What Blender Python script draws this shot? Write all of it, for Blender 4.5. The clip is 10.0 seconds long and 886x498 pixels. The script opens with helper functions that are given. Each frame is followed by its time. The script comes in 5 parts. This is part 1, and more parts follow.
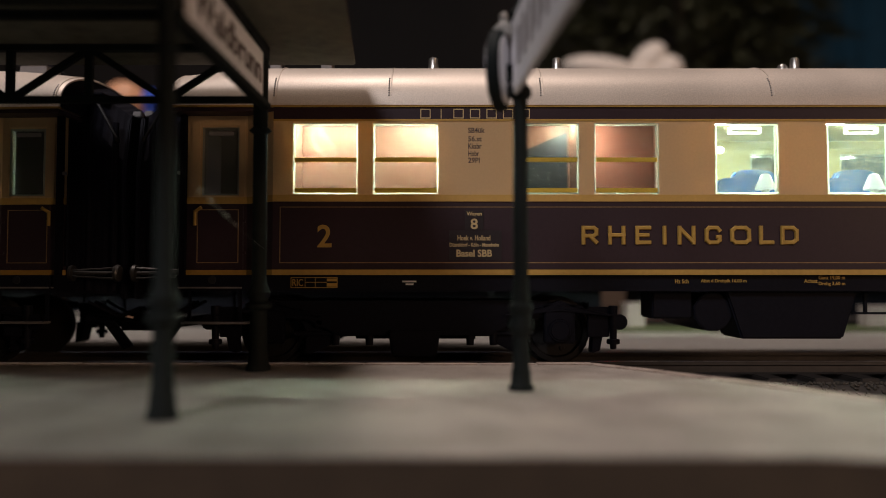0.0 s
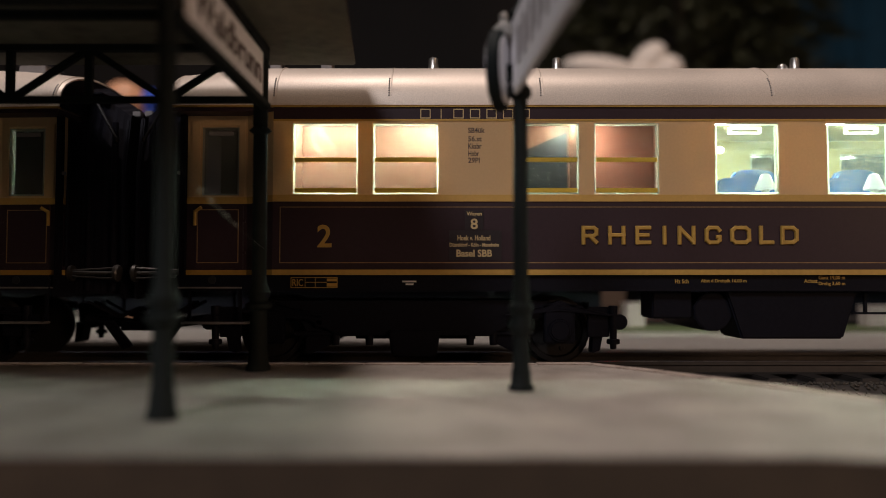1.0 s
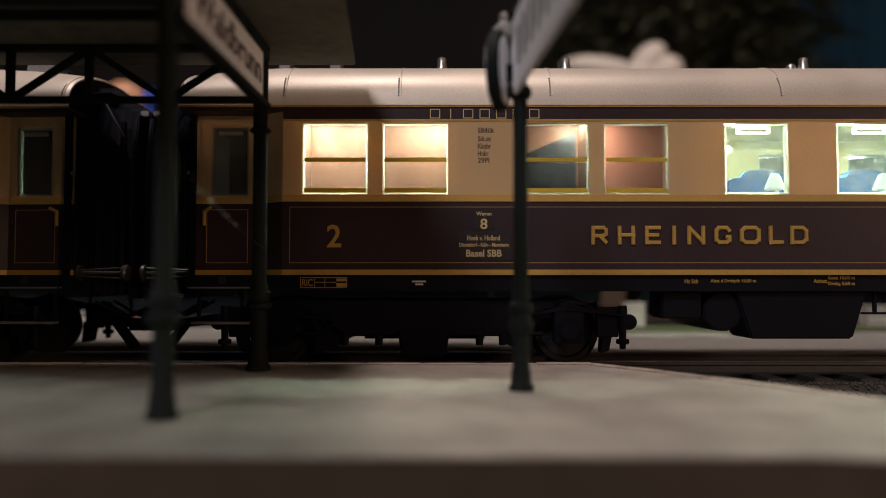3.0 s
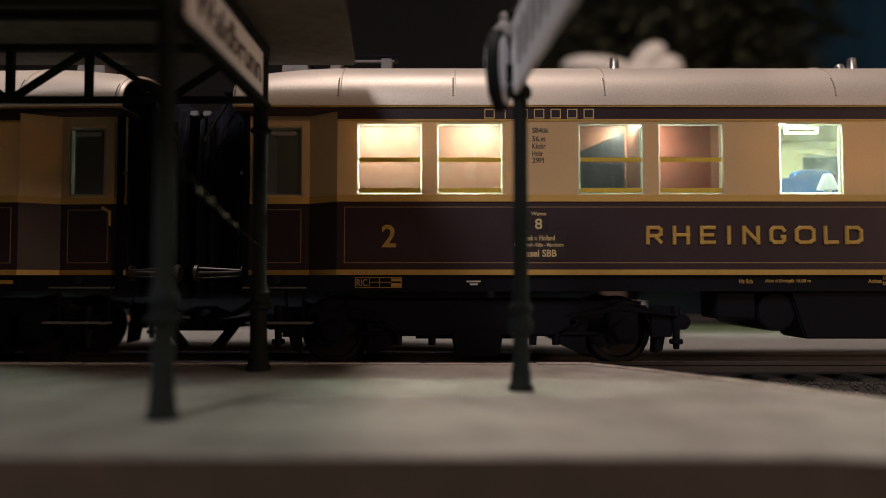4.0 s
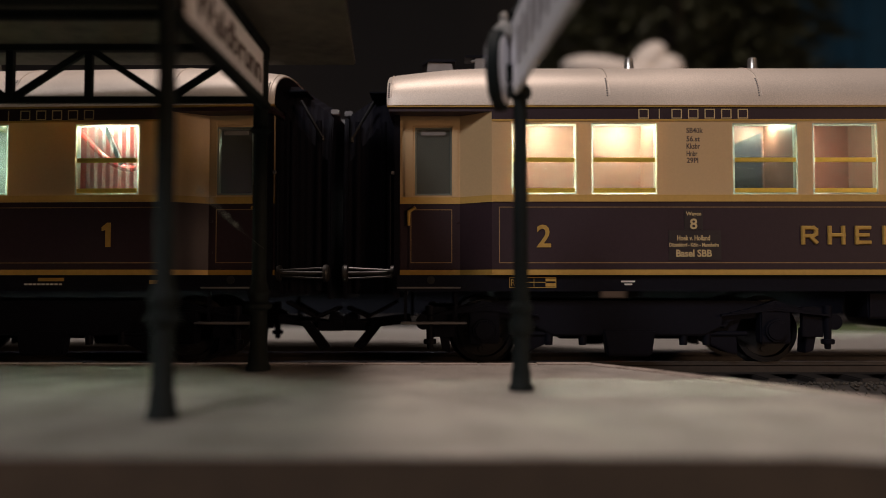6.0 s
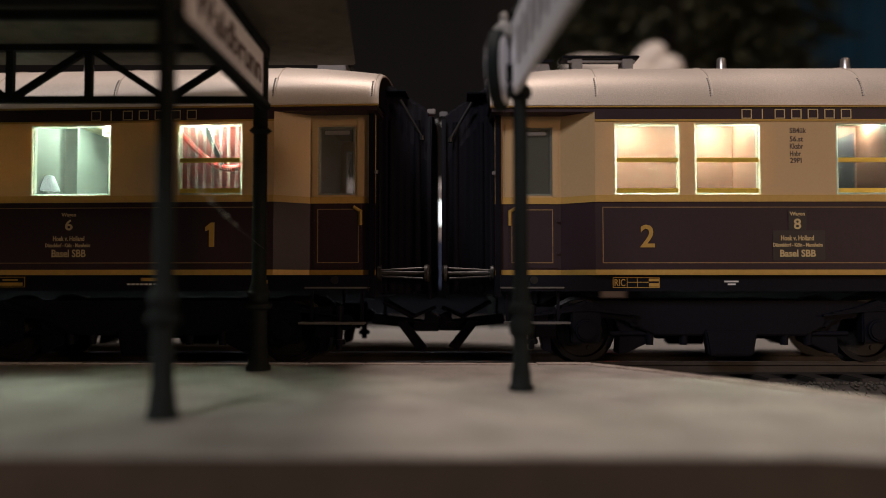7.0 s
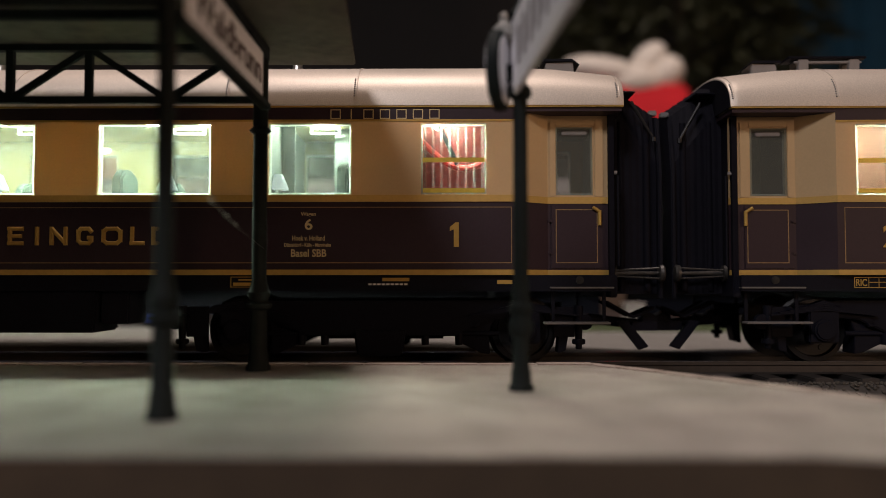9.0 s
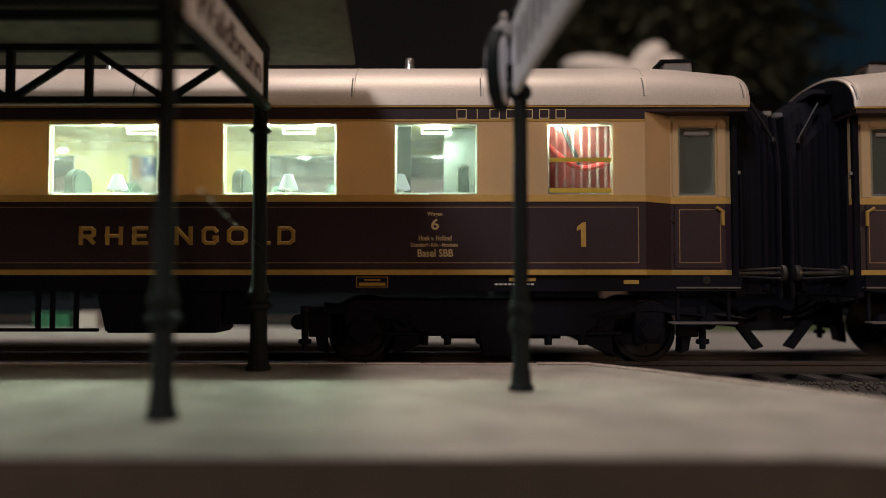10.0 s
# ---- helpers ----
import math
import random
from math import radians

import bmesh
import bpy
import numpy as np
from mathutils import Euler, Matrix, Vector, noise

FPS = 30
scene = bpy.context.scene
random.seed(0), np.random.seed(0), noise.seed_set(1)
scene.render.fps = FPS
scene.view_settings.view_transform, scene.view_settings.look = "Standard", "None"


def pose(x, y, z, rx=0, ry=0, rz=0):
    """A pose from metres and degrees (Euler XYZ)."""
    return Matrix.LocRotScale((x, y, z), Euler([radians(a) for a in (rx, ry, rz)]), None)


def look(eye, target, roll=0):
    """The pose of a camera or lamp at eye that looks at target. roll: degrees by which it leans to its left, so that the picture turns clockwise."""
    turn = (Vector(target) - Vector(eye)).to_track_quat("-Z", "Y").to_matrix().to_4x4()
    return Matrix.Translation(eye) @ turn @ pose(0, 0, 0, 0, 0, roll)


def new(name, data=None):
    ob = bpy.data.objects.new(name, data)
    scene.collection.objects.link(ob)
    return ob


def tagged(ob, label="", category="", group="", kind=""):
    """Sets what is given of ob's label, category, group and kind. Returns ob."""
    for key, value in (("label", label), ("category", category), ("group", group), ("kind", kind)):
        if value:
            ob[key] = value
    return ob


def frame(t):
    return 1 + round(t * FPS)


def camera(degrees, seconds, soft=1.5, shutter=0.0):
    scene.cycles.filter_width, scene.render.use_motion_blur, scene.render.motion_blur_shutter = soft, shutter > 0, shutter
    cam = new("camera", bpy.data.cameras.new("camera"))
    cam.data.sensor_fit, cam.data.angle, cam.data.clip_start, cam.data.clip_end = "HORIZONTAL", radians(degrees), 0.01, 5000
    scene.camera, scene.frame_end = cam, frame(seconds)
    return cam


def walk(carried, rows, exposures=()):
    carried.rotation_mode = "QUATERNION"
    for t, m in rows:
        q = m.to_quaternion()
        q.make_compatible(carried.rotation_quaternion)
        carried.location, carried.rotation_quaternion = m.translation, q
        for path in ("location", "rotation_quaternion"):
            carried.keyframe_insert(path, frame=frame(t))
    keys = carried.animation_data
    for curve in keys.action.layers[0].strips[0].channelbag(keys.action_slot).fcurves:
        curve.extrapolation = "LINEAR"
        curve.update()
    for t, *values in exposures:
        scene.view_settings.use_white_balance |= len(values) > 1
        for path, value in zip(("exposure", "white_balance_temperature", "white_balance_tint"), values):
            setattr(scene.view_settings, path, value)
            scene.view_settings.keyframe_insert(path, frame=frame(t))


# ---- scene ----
# A model railway in a dim room: millimetres of the model times S give metres.
S = 0.00095

cam = camera(58.4, 10.0, soft=0.9)
cam.data.dof.use_dof = True
cam.data.dof.focus_distance = 123.5 * S
cam.data.dof.aperture_fstop = 14.0
EYE = pose(0, 0, 20.9 * S, 92.406, 0, 0)
walk(cam, [(0.0, EYE), (10.0, EYE)], [(0.0, 0.04), (5.0, 0.04), (7.5, 0.12), (9.5, 0.16), (10.0, 0.08)])

# ---- light: unseen room lamps high in front and over the tracks, an added low amber fill ----
world = bpy.data.worlds.new("world")
scene.world = world
world.use_nodes = True
world.node_tree.nodes["Background"].inputs[0].default_value = (1.0, 0.78, 0.62, 1)
world.node_tree.nodes["Background"].inputs[1].default_value = 0.10


def area_lamp(name, eye, target, size, watts, colour):
    data = bpy.data.lights.new(name, "AREA")
    data.shape, data.size, data.energy, data.color = "DISK", size * S, watts, colour
    ob = new(name, data)
    ob.matrix_world = look([c * S for c in eye], [c * S for c in target])
    return ob


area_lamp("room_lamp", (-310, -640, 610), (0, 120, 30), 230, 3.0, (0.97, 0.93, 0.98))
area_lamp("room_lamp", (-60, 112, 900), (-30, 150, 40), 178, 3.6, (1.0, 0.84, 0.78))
# Unseen amber fill, added to lift the coach side under the canopy.
area_lamp("amber_fill", (840, -760, 205), (0, 120, 25), 220, 2.0, (1.0, 0.64, 0.42))

# ---- materials ----
def mat(name, colour, rough=0.5, metal=0.0, vary=0.12, grain=900.0, bump=0.0, coarse=60.0, glow=None, spec=0.5, wear=0.0, span=0.4, thru=None):
    m = bpy.data.materials.new(name)
    m.use_nodes = True
    n, l = m.node_tree.nodes, m.node_tree.links
    b = n["Principled BSDF"]
    b.inputs["Roughness"].default_value, b.inputs["Metallic"].default_value = rough, metal
    b.inputs["Specular IOR Level"].default_value = spec
    co = n.new("ShaderNodeTexCoord")
    fine, wide = n.new("ShaderNodeTexNoise"), n.new("ShaderNodeTexNoise")
    for node, scale in ((fine, grain), (wide, coarse)):
        node.inputs["Scale"].default_value, node.inputs["Detail"].default_value = scale, 4
        l.new(co.outputs["Object"], node.inputs["Vector"])
    add = n.new("ShaderNodeMath")
    add.operation = "ADD"
    l.new(fine.outputs["Fac"], add.inputs[0])
    l.new(wide.outputs["Fac"], add.inputs[1])
    ramp = n.new("ShaderNodeMapRange")
    ramp.inputs[1].default_value, ramp.inputs[2].default_value = 1 - span, 1 + span
    ramp.inputs[3].default_value, ramp.inputs[4].default_value = 1 - vary, 1 + vary
    l.new(add.outputs[0], ramp.inputs[0])
    mul = n.new("ShaderNodeVectorMath")
    mul.operation = "SCALE"
    mul.inputs[0].default_value = colour
    l.new(ramp.outputs[0], mul.inputs["Scale"])
    l.new(mul.outputs[0], b.inputs["Base Color"])
    if wear:
        r2 = n.new("ShaderNodeMapRange")
        r2.inputs[1].default_value, r2.inputs[2].default_value = 0.35, 0.7
        r2.inputs[3].default_value, r2.inputs[4].default_value = max(rough - wear, 0.05), min(rough + wear, 1)
        l.new(wide.outputs["Fac"], r2.inputs[0])
        l.new(r2.outputs[0], b.inputs["Roughness"])
    if bump:
        bp = n.new("ShaderNodeBump")
        bp.inputs["Strength"].default_value, bp.inputs["Distance"].default_value = bump, 0.0002
        l.new(fine.outputs["Fac"], bp.inputs["Height"])
        l.new(bp.outputs["Normal"], b.inputs["Normal"])
    if glow:
        b.inputs["Emission Color"].default_value = (*glow[:3], 1)
        b.inputs["Emission Strength"].default_value = glow[3]
    if thru:
        glim, mix, out = n.new("ShaderNodeBsdfTranslucent"), n.new("ShaderNodeMixShader"), n["Material Output"]
        glim.inputs[0].default_value = (*thru[:3], 1)
        mix.inputs[0].default_value = thru[3]
        l.new(b.outputs[0], mix.inputs[1])
        l.new(glim.outputs[0], mix.inputs[2])
        l.new(mix.outputs[0], out.inputs[0])
    return m


def glass_mat(name, gloss=0.1, dusty=0.38, haze=0.004):
    m = bpy.data.materials.new(name)
    m.use_nodes = True
    n, l = m.node_tree.nodes, m.node_tree.links
    n.clear()
    out, mix = n.new("ShaderNodeOutputMaterial"), n.new("ShaderNodeMixShader")
    clear, shine, fres = n.new("ShaderNodeBsdfTransparent"), n.new("ShaderNodeBsdfGlossy"), n.new("ShaderNodeFresnel")
    clear.inputs[0].default_value = (0.95, 0.97, 0.95, 1)
    shine.inputs["Roughness"].default_value = gloss
    fres.inputs[0].default_value = 1.45
    l.new(fres.outputs[0], mix.inputs[0])
    l.new(clear.outputs[0], mix.inputs[1])
    l.new(shine.outputs[0], mix.inputs[2])
    # Film paints a milky haze into the pane; the specks are dust.
    film, veil, dust, co, cut = n.new("ShaderNodeBsdfTranslucent"), n.new("ShaderNodeMixShader"), n.new("ShaderNodeTexNoise"), n.new("ShaderNodeTexCoord"), n.new("ShaderNodeMapRange")
    film.inputs[0].default_value = (0.9, 0.95, 0.9, 1)
    dust.inputs["Scale"].default_value, dust.inputs["Detail"].default_value = 900, 5
    cut.inputs[1].default_value, cut.inputs[2].default_value, cut.inputs[3].default_value, cut.inputs[4].default_value = 0.45, 0.75, haze, haze * 3 + 0.01
    l.new(co.outputs["Object"], dust.inputs["Vector"])
    l.new(dust.outputs["Fac"], cut.inputs[0])
    speck, spot, both = n.new("ShaderNodeTexNoise"), n.new("ShaderNodeMapRange"), n.new("ShaderNodeMath")
    speck.inputs["Scale"].default_value, speck.inputs["Detail"].default_value = 5000, 2
    spot.inputs[1].default_value, spot.inputs[2].default_value, spot.inputs[3].default_value, spot.inputs[4].default_value = 0.668, 0.735, 0.0, dusty
    l.new(co.outputs["Object"], speck.inputs["Vector"])
    l.new(speck.outputs["Fac"], spot.inputs[0])
    both.operation = "ADD"
    l.new(cut.outputs[0], both.inputs[0])
    l.new(spot.outputs[0], both.inputs[1])
    l.new(both.outputs[0], veil.inputs[0])
    l.new(mix.outputs[0], veil.inputs[1])
    l.new(film.outputs[0], veil.inputs[2])
    l.new(veil.outputs[0], out.inputs[0])
    return m


def sheer_mat(name, colour, share=0.5, clear=0.0):
    m = bpy.data.materials.new(name)
    m.use_nodes = True
    n, l = m.node_tree.nodes, m.node_tree.links
    n.clear()
    out, mix = n.new("ShaderNodeOutputMaterial"), n.new("ShaderNodeMixShader")
    a, b = n.new("ShaderNodeBsdfDiffuse"), n.new("ShaderNodeBsdfTranslucent")
    tone, co, mul = n.new("ShaderNodeTexNoise"), n.new("ShaderNodeTexCoord"), n.new("ShaderNodeVectorMath")
    tone.inputs["Scale"].default_value = 500
    l.new(co.outputs["Object"], tone.inputs["Vector"])
    mul.operation = "MULTIPLY_ADD"
    l.new(tone.outputs["Fac"], mul.inputs[0])
    mul.inputs[1].default_value = [c * 0.2 for c in colour]
    mul.inputs[2].default_value = [c * 0.9 for c in colour]
    for s in (a, b):
        l.new(mul.outputs[0], s.inputs[0])
    mix.inputs[0].default_value = share
    l.new(a.outputs[0], mix.inputs[1])
    l.new(b.outputs[0], mix.inputs[2])
    see, last = n.new("ShaderNodeBsdfTransparent"), n.new("ShaderNodeMixShader")
    last.inputs[0].default_value = clear
    l.new(mix.outputs[0], last.inputs[1])
    l.new(see.outputs[0], last.inputs[2])
    l.new(last.outputs[0], out.inputs[0])
    return m


CREAM = mat("cream_paint", (0.58, 0.40, 0.21), 0.42, vary=0.06, grain=2500, coarse=90, bump=0.05, thru=(0.95, 0.55, 0.24, 0.14))
OCHRE = mat("ochre_paint", (0.52, 0.31, 0.075), 0.5, vary=0.1, grain=2500)
MAROON = mat("maroon_paint", (0.031, 0.0165, 0.0215), 0.5, spec=0.3, vary=0.15, grain=2200, coarse=70, bump=0.04, wear=0.06)
GOLD = mat("gold_print", (0.46, 0.28, 0.06), 0.5, 0.15, vary=0.18, grain=1500)
# Gold brightened in its colour, as if lit from inside the coach.
LIT_GOLD = mat("inside_lit_gold", (0.70, 0.50, 0.07), 0.35, 0.3, vary=0.15, grain=1500)
PALE_GOLD = mat("pale_gold_print", (0.58, 0.44, 0.22), 0.55, 0.1, vary=0.2, grain=2500)
LINING = mat("gold_lining", (0.30, 0.19, 0.08), 0.5, 0.2, vary=0.3, grain=1500)
BLACK = mat("black_plastic", (0.0068, 0.0068, 0.0108), 0.55, spec=0.08, vary=0.25, grain=1500, bump=0.08)
RUBBER = mat("black_rubber", (0.0065, 0.0060, 0.0095), 0.75, spec=0.08, vary=0.3, grain=1200, bump=0.1)
STEEL = mat("worn_steel", (0.42, 0.4, 0.38), 0.22, 0.95, vary=0.3, grain=1200)
DARK_STEEL = mat("dark_steel", (0.013, 0.012, 0.012), 0.5, 0.4, vary=0.3, grain=1200)
BUFFER = mat("dull_buffer_steel", (0.06, 0.056, 0.052), 0.42, 0.6, vary=0.3)
SILVER = mat("silver_roof_paint", (0.62, 0.53, 0.445), 0.5, 0.35, vary=0.16, grain=5200, coarse=40, bump=0.14, wear=0.06, span=0.3)
STEP = mat("dull_grey_step", (0.13, 0.12, 0.115), 0.5, vary=0.2)
VENT_METAL = mat("bright_vent_metal", (0.55, 0.52, 0.48), 0.28, 0.85, vary=0.15, grain=2500)
# Lobby greys are raised to make up for light missing behind the doors.
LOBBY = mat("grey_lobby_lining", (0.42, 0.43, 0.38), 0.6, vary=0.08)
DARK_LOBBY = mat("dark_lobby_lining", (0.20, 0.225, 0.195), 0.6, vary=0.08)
GREY = mat("grey_plastic", (0.22, 0.2, 0.19), 0.45, vary=0.15)
INK = mat("dark_print", (0.06, 0.035, 0.03), 0.6)
WHITE_INK = mat("white_print", (0.7, 0.68, 0.64), 0.6)
GLASS = glass_mat("dusty_clear_glazing", 0.03)
# Stronger haze here brightens the saloon panes like a veil of light.
CLEAN_GLASS = glass_mat("clear_glazing", 0.03, 0.12, 0.022)
# Pale rim stands for light piped along the clear glazing's edge.
RIM = sheer_mat("mint_glazing_edge", (0.90, 0.97, 0.88), 0.85, 0.6)
YELLOW_WALL = mat("pale_yellow_lining", (0.180, 0.148, 0.046), 0.6, vary=0.06)
MINT_WALL = mat("pale_mint_lining", (0.075, 0.092, 0.085), 0.6, vary=0.06)
SALMON = mat("salmon_lining", (0.150, 0.058, 0.040), 0.45, spec=0.2, vary=0.08, coarse=40)
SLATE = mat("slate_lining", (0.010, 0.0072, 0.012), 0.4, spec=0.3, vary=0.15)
UMBER = mat("brown_lining", (0.24, 0.072, 0.052), 0.45, spec=0.3, vary=0.1)
CEILING = mat("cream_ceiling", (0.60, 0.52, 0.24), 0.6)
BLUE_SEAT = mat("blue_seat", (0.001, 0.085, 0.42), 0.55, spec=0.15)
GREEN_SEAT = mat("dark_green_seat", (0.022, 0.042, 0.034), 0.5, spec=0.2)
# Slight glow in the shade stands for light passing through it.
LAMP_GLASS = mat("frosted_lamp_shade", (0.24, 0.28, 0.31), 0.4, glow=(0.8, 0.95, 1.0, 0.35))
RING_GLOW = mat("ring_glow", (0.9, 0.9, 0.9), 0.4, glow=(0.95, 1.0, 0.86, 2.4))
LED = mat("lit_white_diode", (0.9, 0.9, 0.9), 0.4, glow=(0.80, 1.0, 0.78, 1650.0))
BULB = mat("lit_bulb", (0.9, 0.9, 0.9), 0.4, glow=(0.97, 1.0, 0.84, 12.0))
RED = mat("red_print", (0.75, 0.03, 0.02), 0.45)
CURTAIN = sheer_mat("rose_curtain", (0.46, 0.085, 0.075), 0.65)
# Door panes: a grey film mixed into mostly clear glazing.
DOOR_GLASS = sheer_mat("greyed_door_glazing", (0.42, 0.43, 0.36), 0.4, 0.84)
CLEAR_RIB = sheer_mat("milky_rib", (0.80, 0.74, 0.74), 0.6, 0.8)
DUST = sheer_mat("pale_dust", (0.6, 0.6, 0.56), 0.5, 0.6)
POST_GREEN = mat("dark_green_cast_iron", (0.011, 0.014, 0.0135), 0.7, spec=0.12, vary=0.25, grain=700, bump=0.1)
ROOF_BOARD = mat("grey_green_roof_board", (0.125, 0.112, 0.082), 0.7, vary=0.45, grain=500, coarse=90, bump=0.2)
SIGN_WHITE = mat("white_enamel", (0.88, 0.86, 0.88), 0.45, vary=0.08)
PLATFORM = mat("pale_concrete", (0.30, 0.262, 0.226), 0.9, vary=0.24, grain=3800, coarse=130, bump=1.0, span=0.2)
BRICKWORK = mat("brown_platform_wall", (0.052, 0.034, 0.020), 0.85, vary=0.3, grain=300, coarse=40, bump=0.3)
PALE_STONE = mat("pale_stone", (0.30, 0.28, 0.255), 0.85, vary=0.2, grain=900, coarse=60, bump=0.4)
KERB = mat("kerb_stone", (0.36, 0.29, 0.245), 0.9, vary=0.34, grain=3800, coarse=160, bump=1.0, span=0.2)
BALLAST = mat("dark_ballast", (0.032, 0.027, 0.023), 0.9, vary=0.6, grain=900, coarse=300, bump=0.8)
SLEEPER = mat("dark_sleeper", (0.03, 0.024, 0.02), 0.7, vary=0.3)
RAIL = mat("browned_rail", (0.05, 0.043, 0.038), 0.45, 0.5, vary=0.25)
BOARD = mat("layout_board", (0.05, 0.042, 0.034), 0.9, vary=0.4, grain=300, coarse=20, bump=0.5)
FAR_CREAM = mat("far_cream_paint", (0.42, 0.35, 0.32), 0.6)
FAR_BLUE = mat("far_blue_paint", (0.03, 0.04, 0.09), 0.5)
FAR_LIT = mat("far_lit_window", (0.6, 0.6, 0.6), 0.4, glow=(0.9, 1.0, 1.0, 1.2))
FAR_RED = mat("far_red_lamp", (0.6, 0.05, 0.02), 0.4, glow=(1.0, 0.16, 0.05, 3.0))
PLUSH = mat("cream_plush", (0.85, 0.75, 0.65), 0.9, vary=0.15, grain=120, coarse=20)
RED_FELT = mat("red_felt", (0.75, 0.02, 0.03), 0.9, vary=0.15, grain=150, coarse=25)
PEACH = mat("peach_ceramic", (0.70, 0.36, 0.20), 0.5, vary=0.15, coarse=12)
BLUE_GLAZE = mat("blue_glaze", (0.03, 0.09, 0.55), 0.4, vary=0.1)
NEEDLES = mat("fir_needles", (0.068, 0.069, 0.032), 0.7, vary=0.5, grain=200, coarse=15)
BARK = mat("fir_bark", (0.06, 0.04, 0.025), 0.9)
WALL = mat("room_wallpaper", (0.03, 0.026, 0.024), 0.9, vary=0.15, grain=60, coarse=3)
TEAL_CLOTH = mat("teal_cloth", (0.014, 0.07, 0.12), 0.8, vary=0.3, grain=90, coarse=10)
BROWN_WOOD = mat("brown_wood", (0.10, 0.06, 0.035), 0.6, vary=0.3, grain=90, coarse=12)
OLIVE = mat("olive_turf", (0.07, 0.09, 0.03), 0.9, vary=0.4, grain=400)
GREEN_PAINT = mat("green_paint", (0.006, 0.09, 0.035), 0.5)


# ---- mesh helpers, in millimetres ----
def box(bm, x0, x1, y0, y1, z0, z1):
    v = [bm.verts.new((x, y, z)) for x in sorted((x0, x1)) for y in sorted((y0, y1)) for z in sorted((z0, z1))]
    for f in ((0, 1, 3, 2), (4, 6, 7, 5), (0, 4, 5, 1), (2, 3, 7, 6), (0, 2, 6, 4), (1, 5, 7, 3)):
        bm.faces.new([v[i] for i in f])
    return bm


def loft(bm, rings, cap=True, closed=True):
    made = [[bm.verts.new(p) for p in ring] for ring in rings]
    for a, b in zip(made, made[1:]):
        n = len(a)
        for i in range(n if closed else n - 1):
            j = (i + 1) % n
            bm.faces.new((a[i], a[j], b[j], b[i]))
    if cap:
        bm.faces.new(made[0][::-1])
        bm.faces.new(made[-1])
    return bm


def rod(bm, p, q, r, r2=None, seg=12):
    p, q = Vector(p), Vector(q)
    axis = (q - p).normalized()
    side = axis.orthogonal().normalized()
    up = axis.cross(side)
    rings = []
    for c, rad in ((p, r), (q, r if r2 is None else r2)):
        rings.append([c + (side * math.cos(a) + up * math.sin(a)) * rad for a in (2 * math.pi * i / seg for i in range(seg))])
    return loft(bm, rings)


def turned(bm, x, y, profile, seg=18, axis="z"):
    """A turned shape about an axis through (x, y): rows of (height, radius)."""
    rings = []
    for h, r in profile:
        ring = []
        for i in range(seg):
            a = 2 * math.pi * i / seg
            c, s = r * math.cos(a), r * math.sin(a)
            ring.append((x + c, y + s, h) if axis == "z" else (x + c, h, y + s))
        rings.append(ring)
    return loft(bm, rings)


def prism(bm, outline, h0, h1, axis="z"):
    def at(p, h):
        return {"z": (p[0], p[1], h), "y": (p[0], h, p[1]), "x": (h, p[0], p[1])}[axis]
    return loft(bm, [[at(p, h0) for p in outline], [at(p, h1) for p in outline]])


def strut(bm, p, q, wide, deep):
    """A flat bar in an upright plane along x, from (x, z) p to q, with its depth range."""
    (x0, z0), (x1, z1) = p, q
    n = math.hypot(x1 - x0, z1 - z0)
    dx, dz = -(z1 - z0) / n * wide / 2, (x1 - x0) / n * wide / 2
    return prism(bm, [(x0 + dx, z0 + dz), (x1 + dx, z1 + dz), (x1 - dx, z1 - dz), (x0 - dx, z0 - dz)], deep[0], deep[1], "y")


def mesh_of(bm, name, material, bevel=0.0, smooth=True, raw=False):
    bmesh.ops.recalc_face_normals(bm, faces=bm.faces[:])
    if bevel:
        edges = [e for e in bm.edges if len(e.link_faces) == 2 and e.calc_face_angle(0) > 0.6]
        bmesh.ops.bevel(bm, geom=edges, offset=bevel, segments=2, affect="EDGES", clamp_overlap=True)
    bm.transform(Matrix.Scale(S, 4))
    me = bpy.data.meshes.new(name)
    bm.to_mesh(me)
    bm.free()
    me.materials.append(material)
    if smooth:
        me.shade_smooth()
        me.set_sharp_from_angle(angle=radians(38))
    return me


def part(name, bm, material, parent=None, label="", bevel=0.0, smooth=True):
    ob = new(name, mesh_of(bm, name, material, bevel, smooth))
    ob.parent = parent
    if label:
        ob["label"] = label
    return ob


def thing(name, label, category, at=(0, 0, 0), group="", kind=""):
    ob = new(name)
    ob.empty_display_size = 0.005
    ob.matrix_basis = pose(at[0] * S, at[1] * S, at[2] * S)
    return tagged(ob, label, category, group, kind)


def B():
    return bmesh.new()


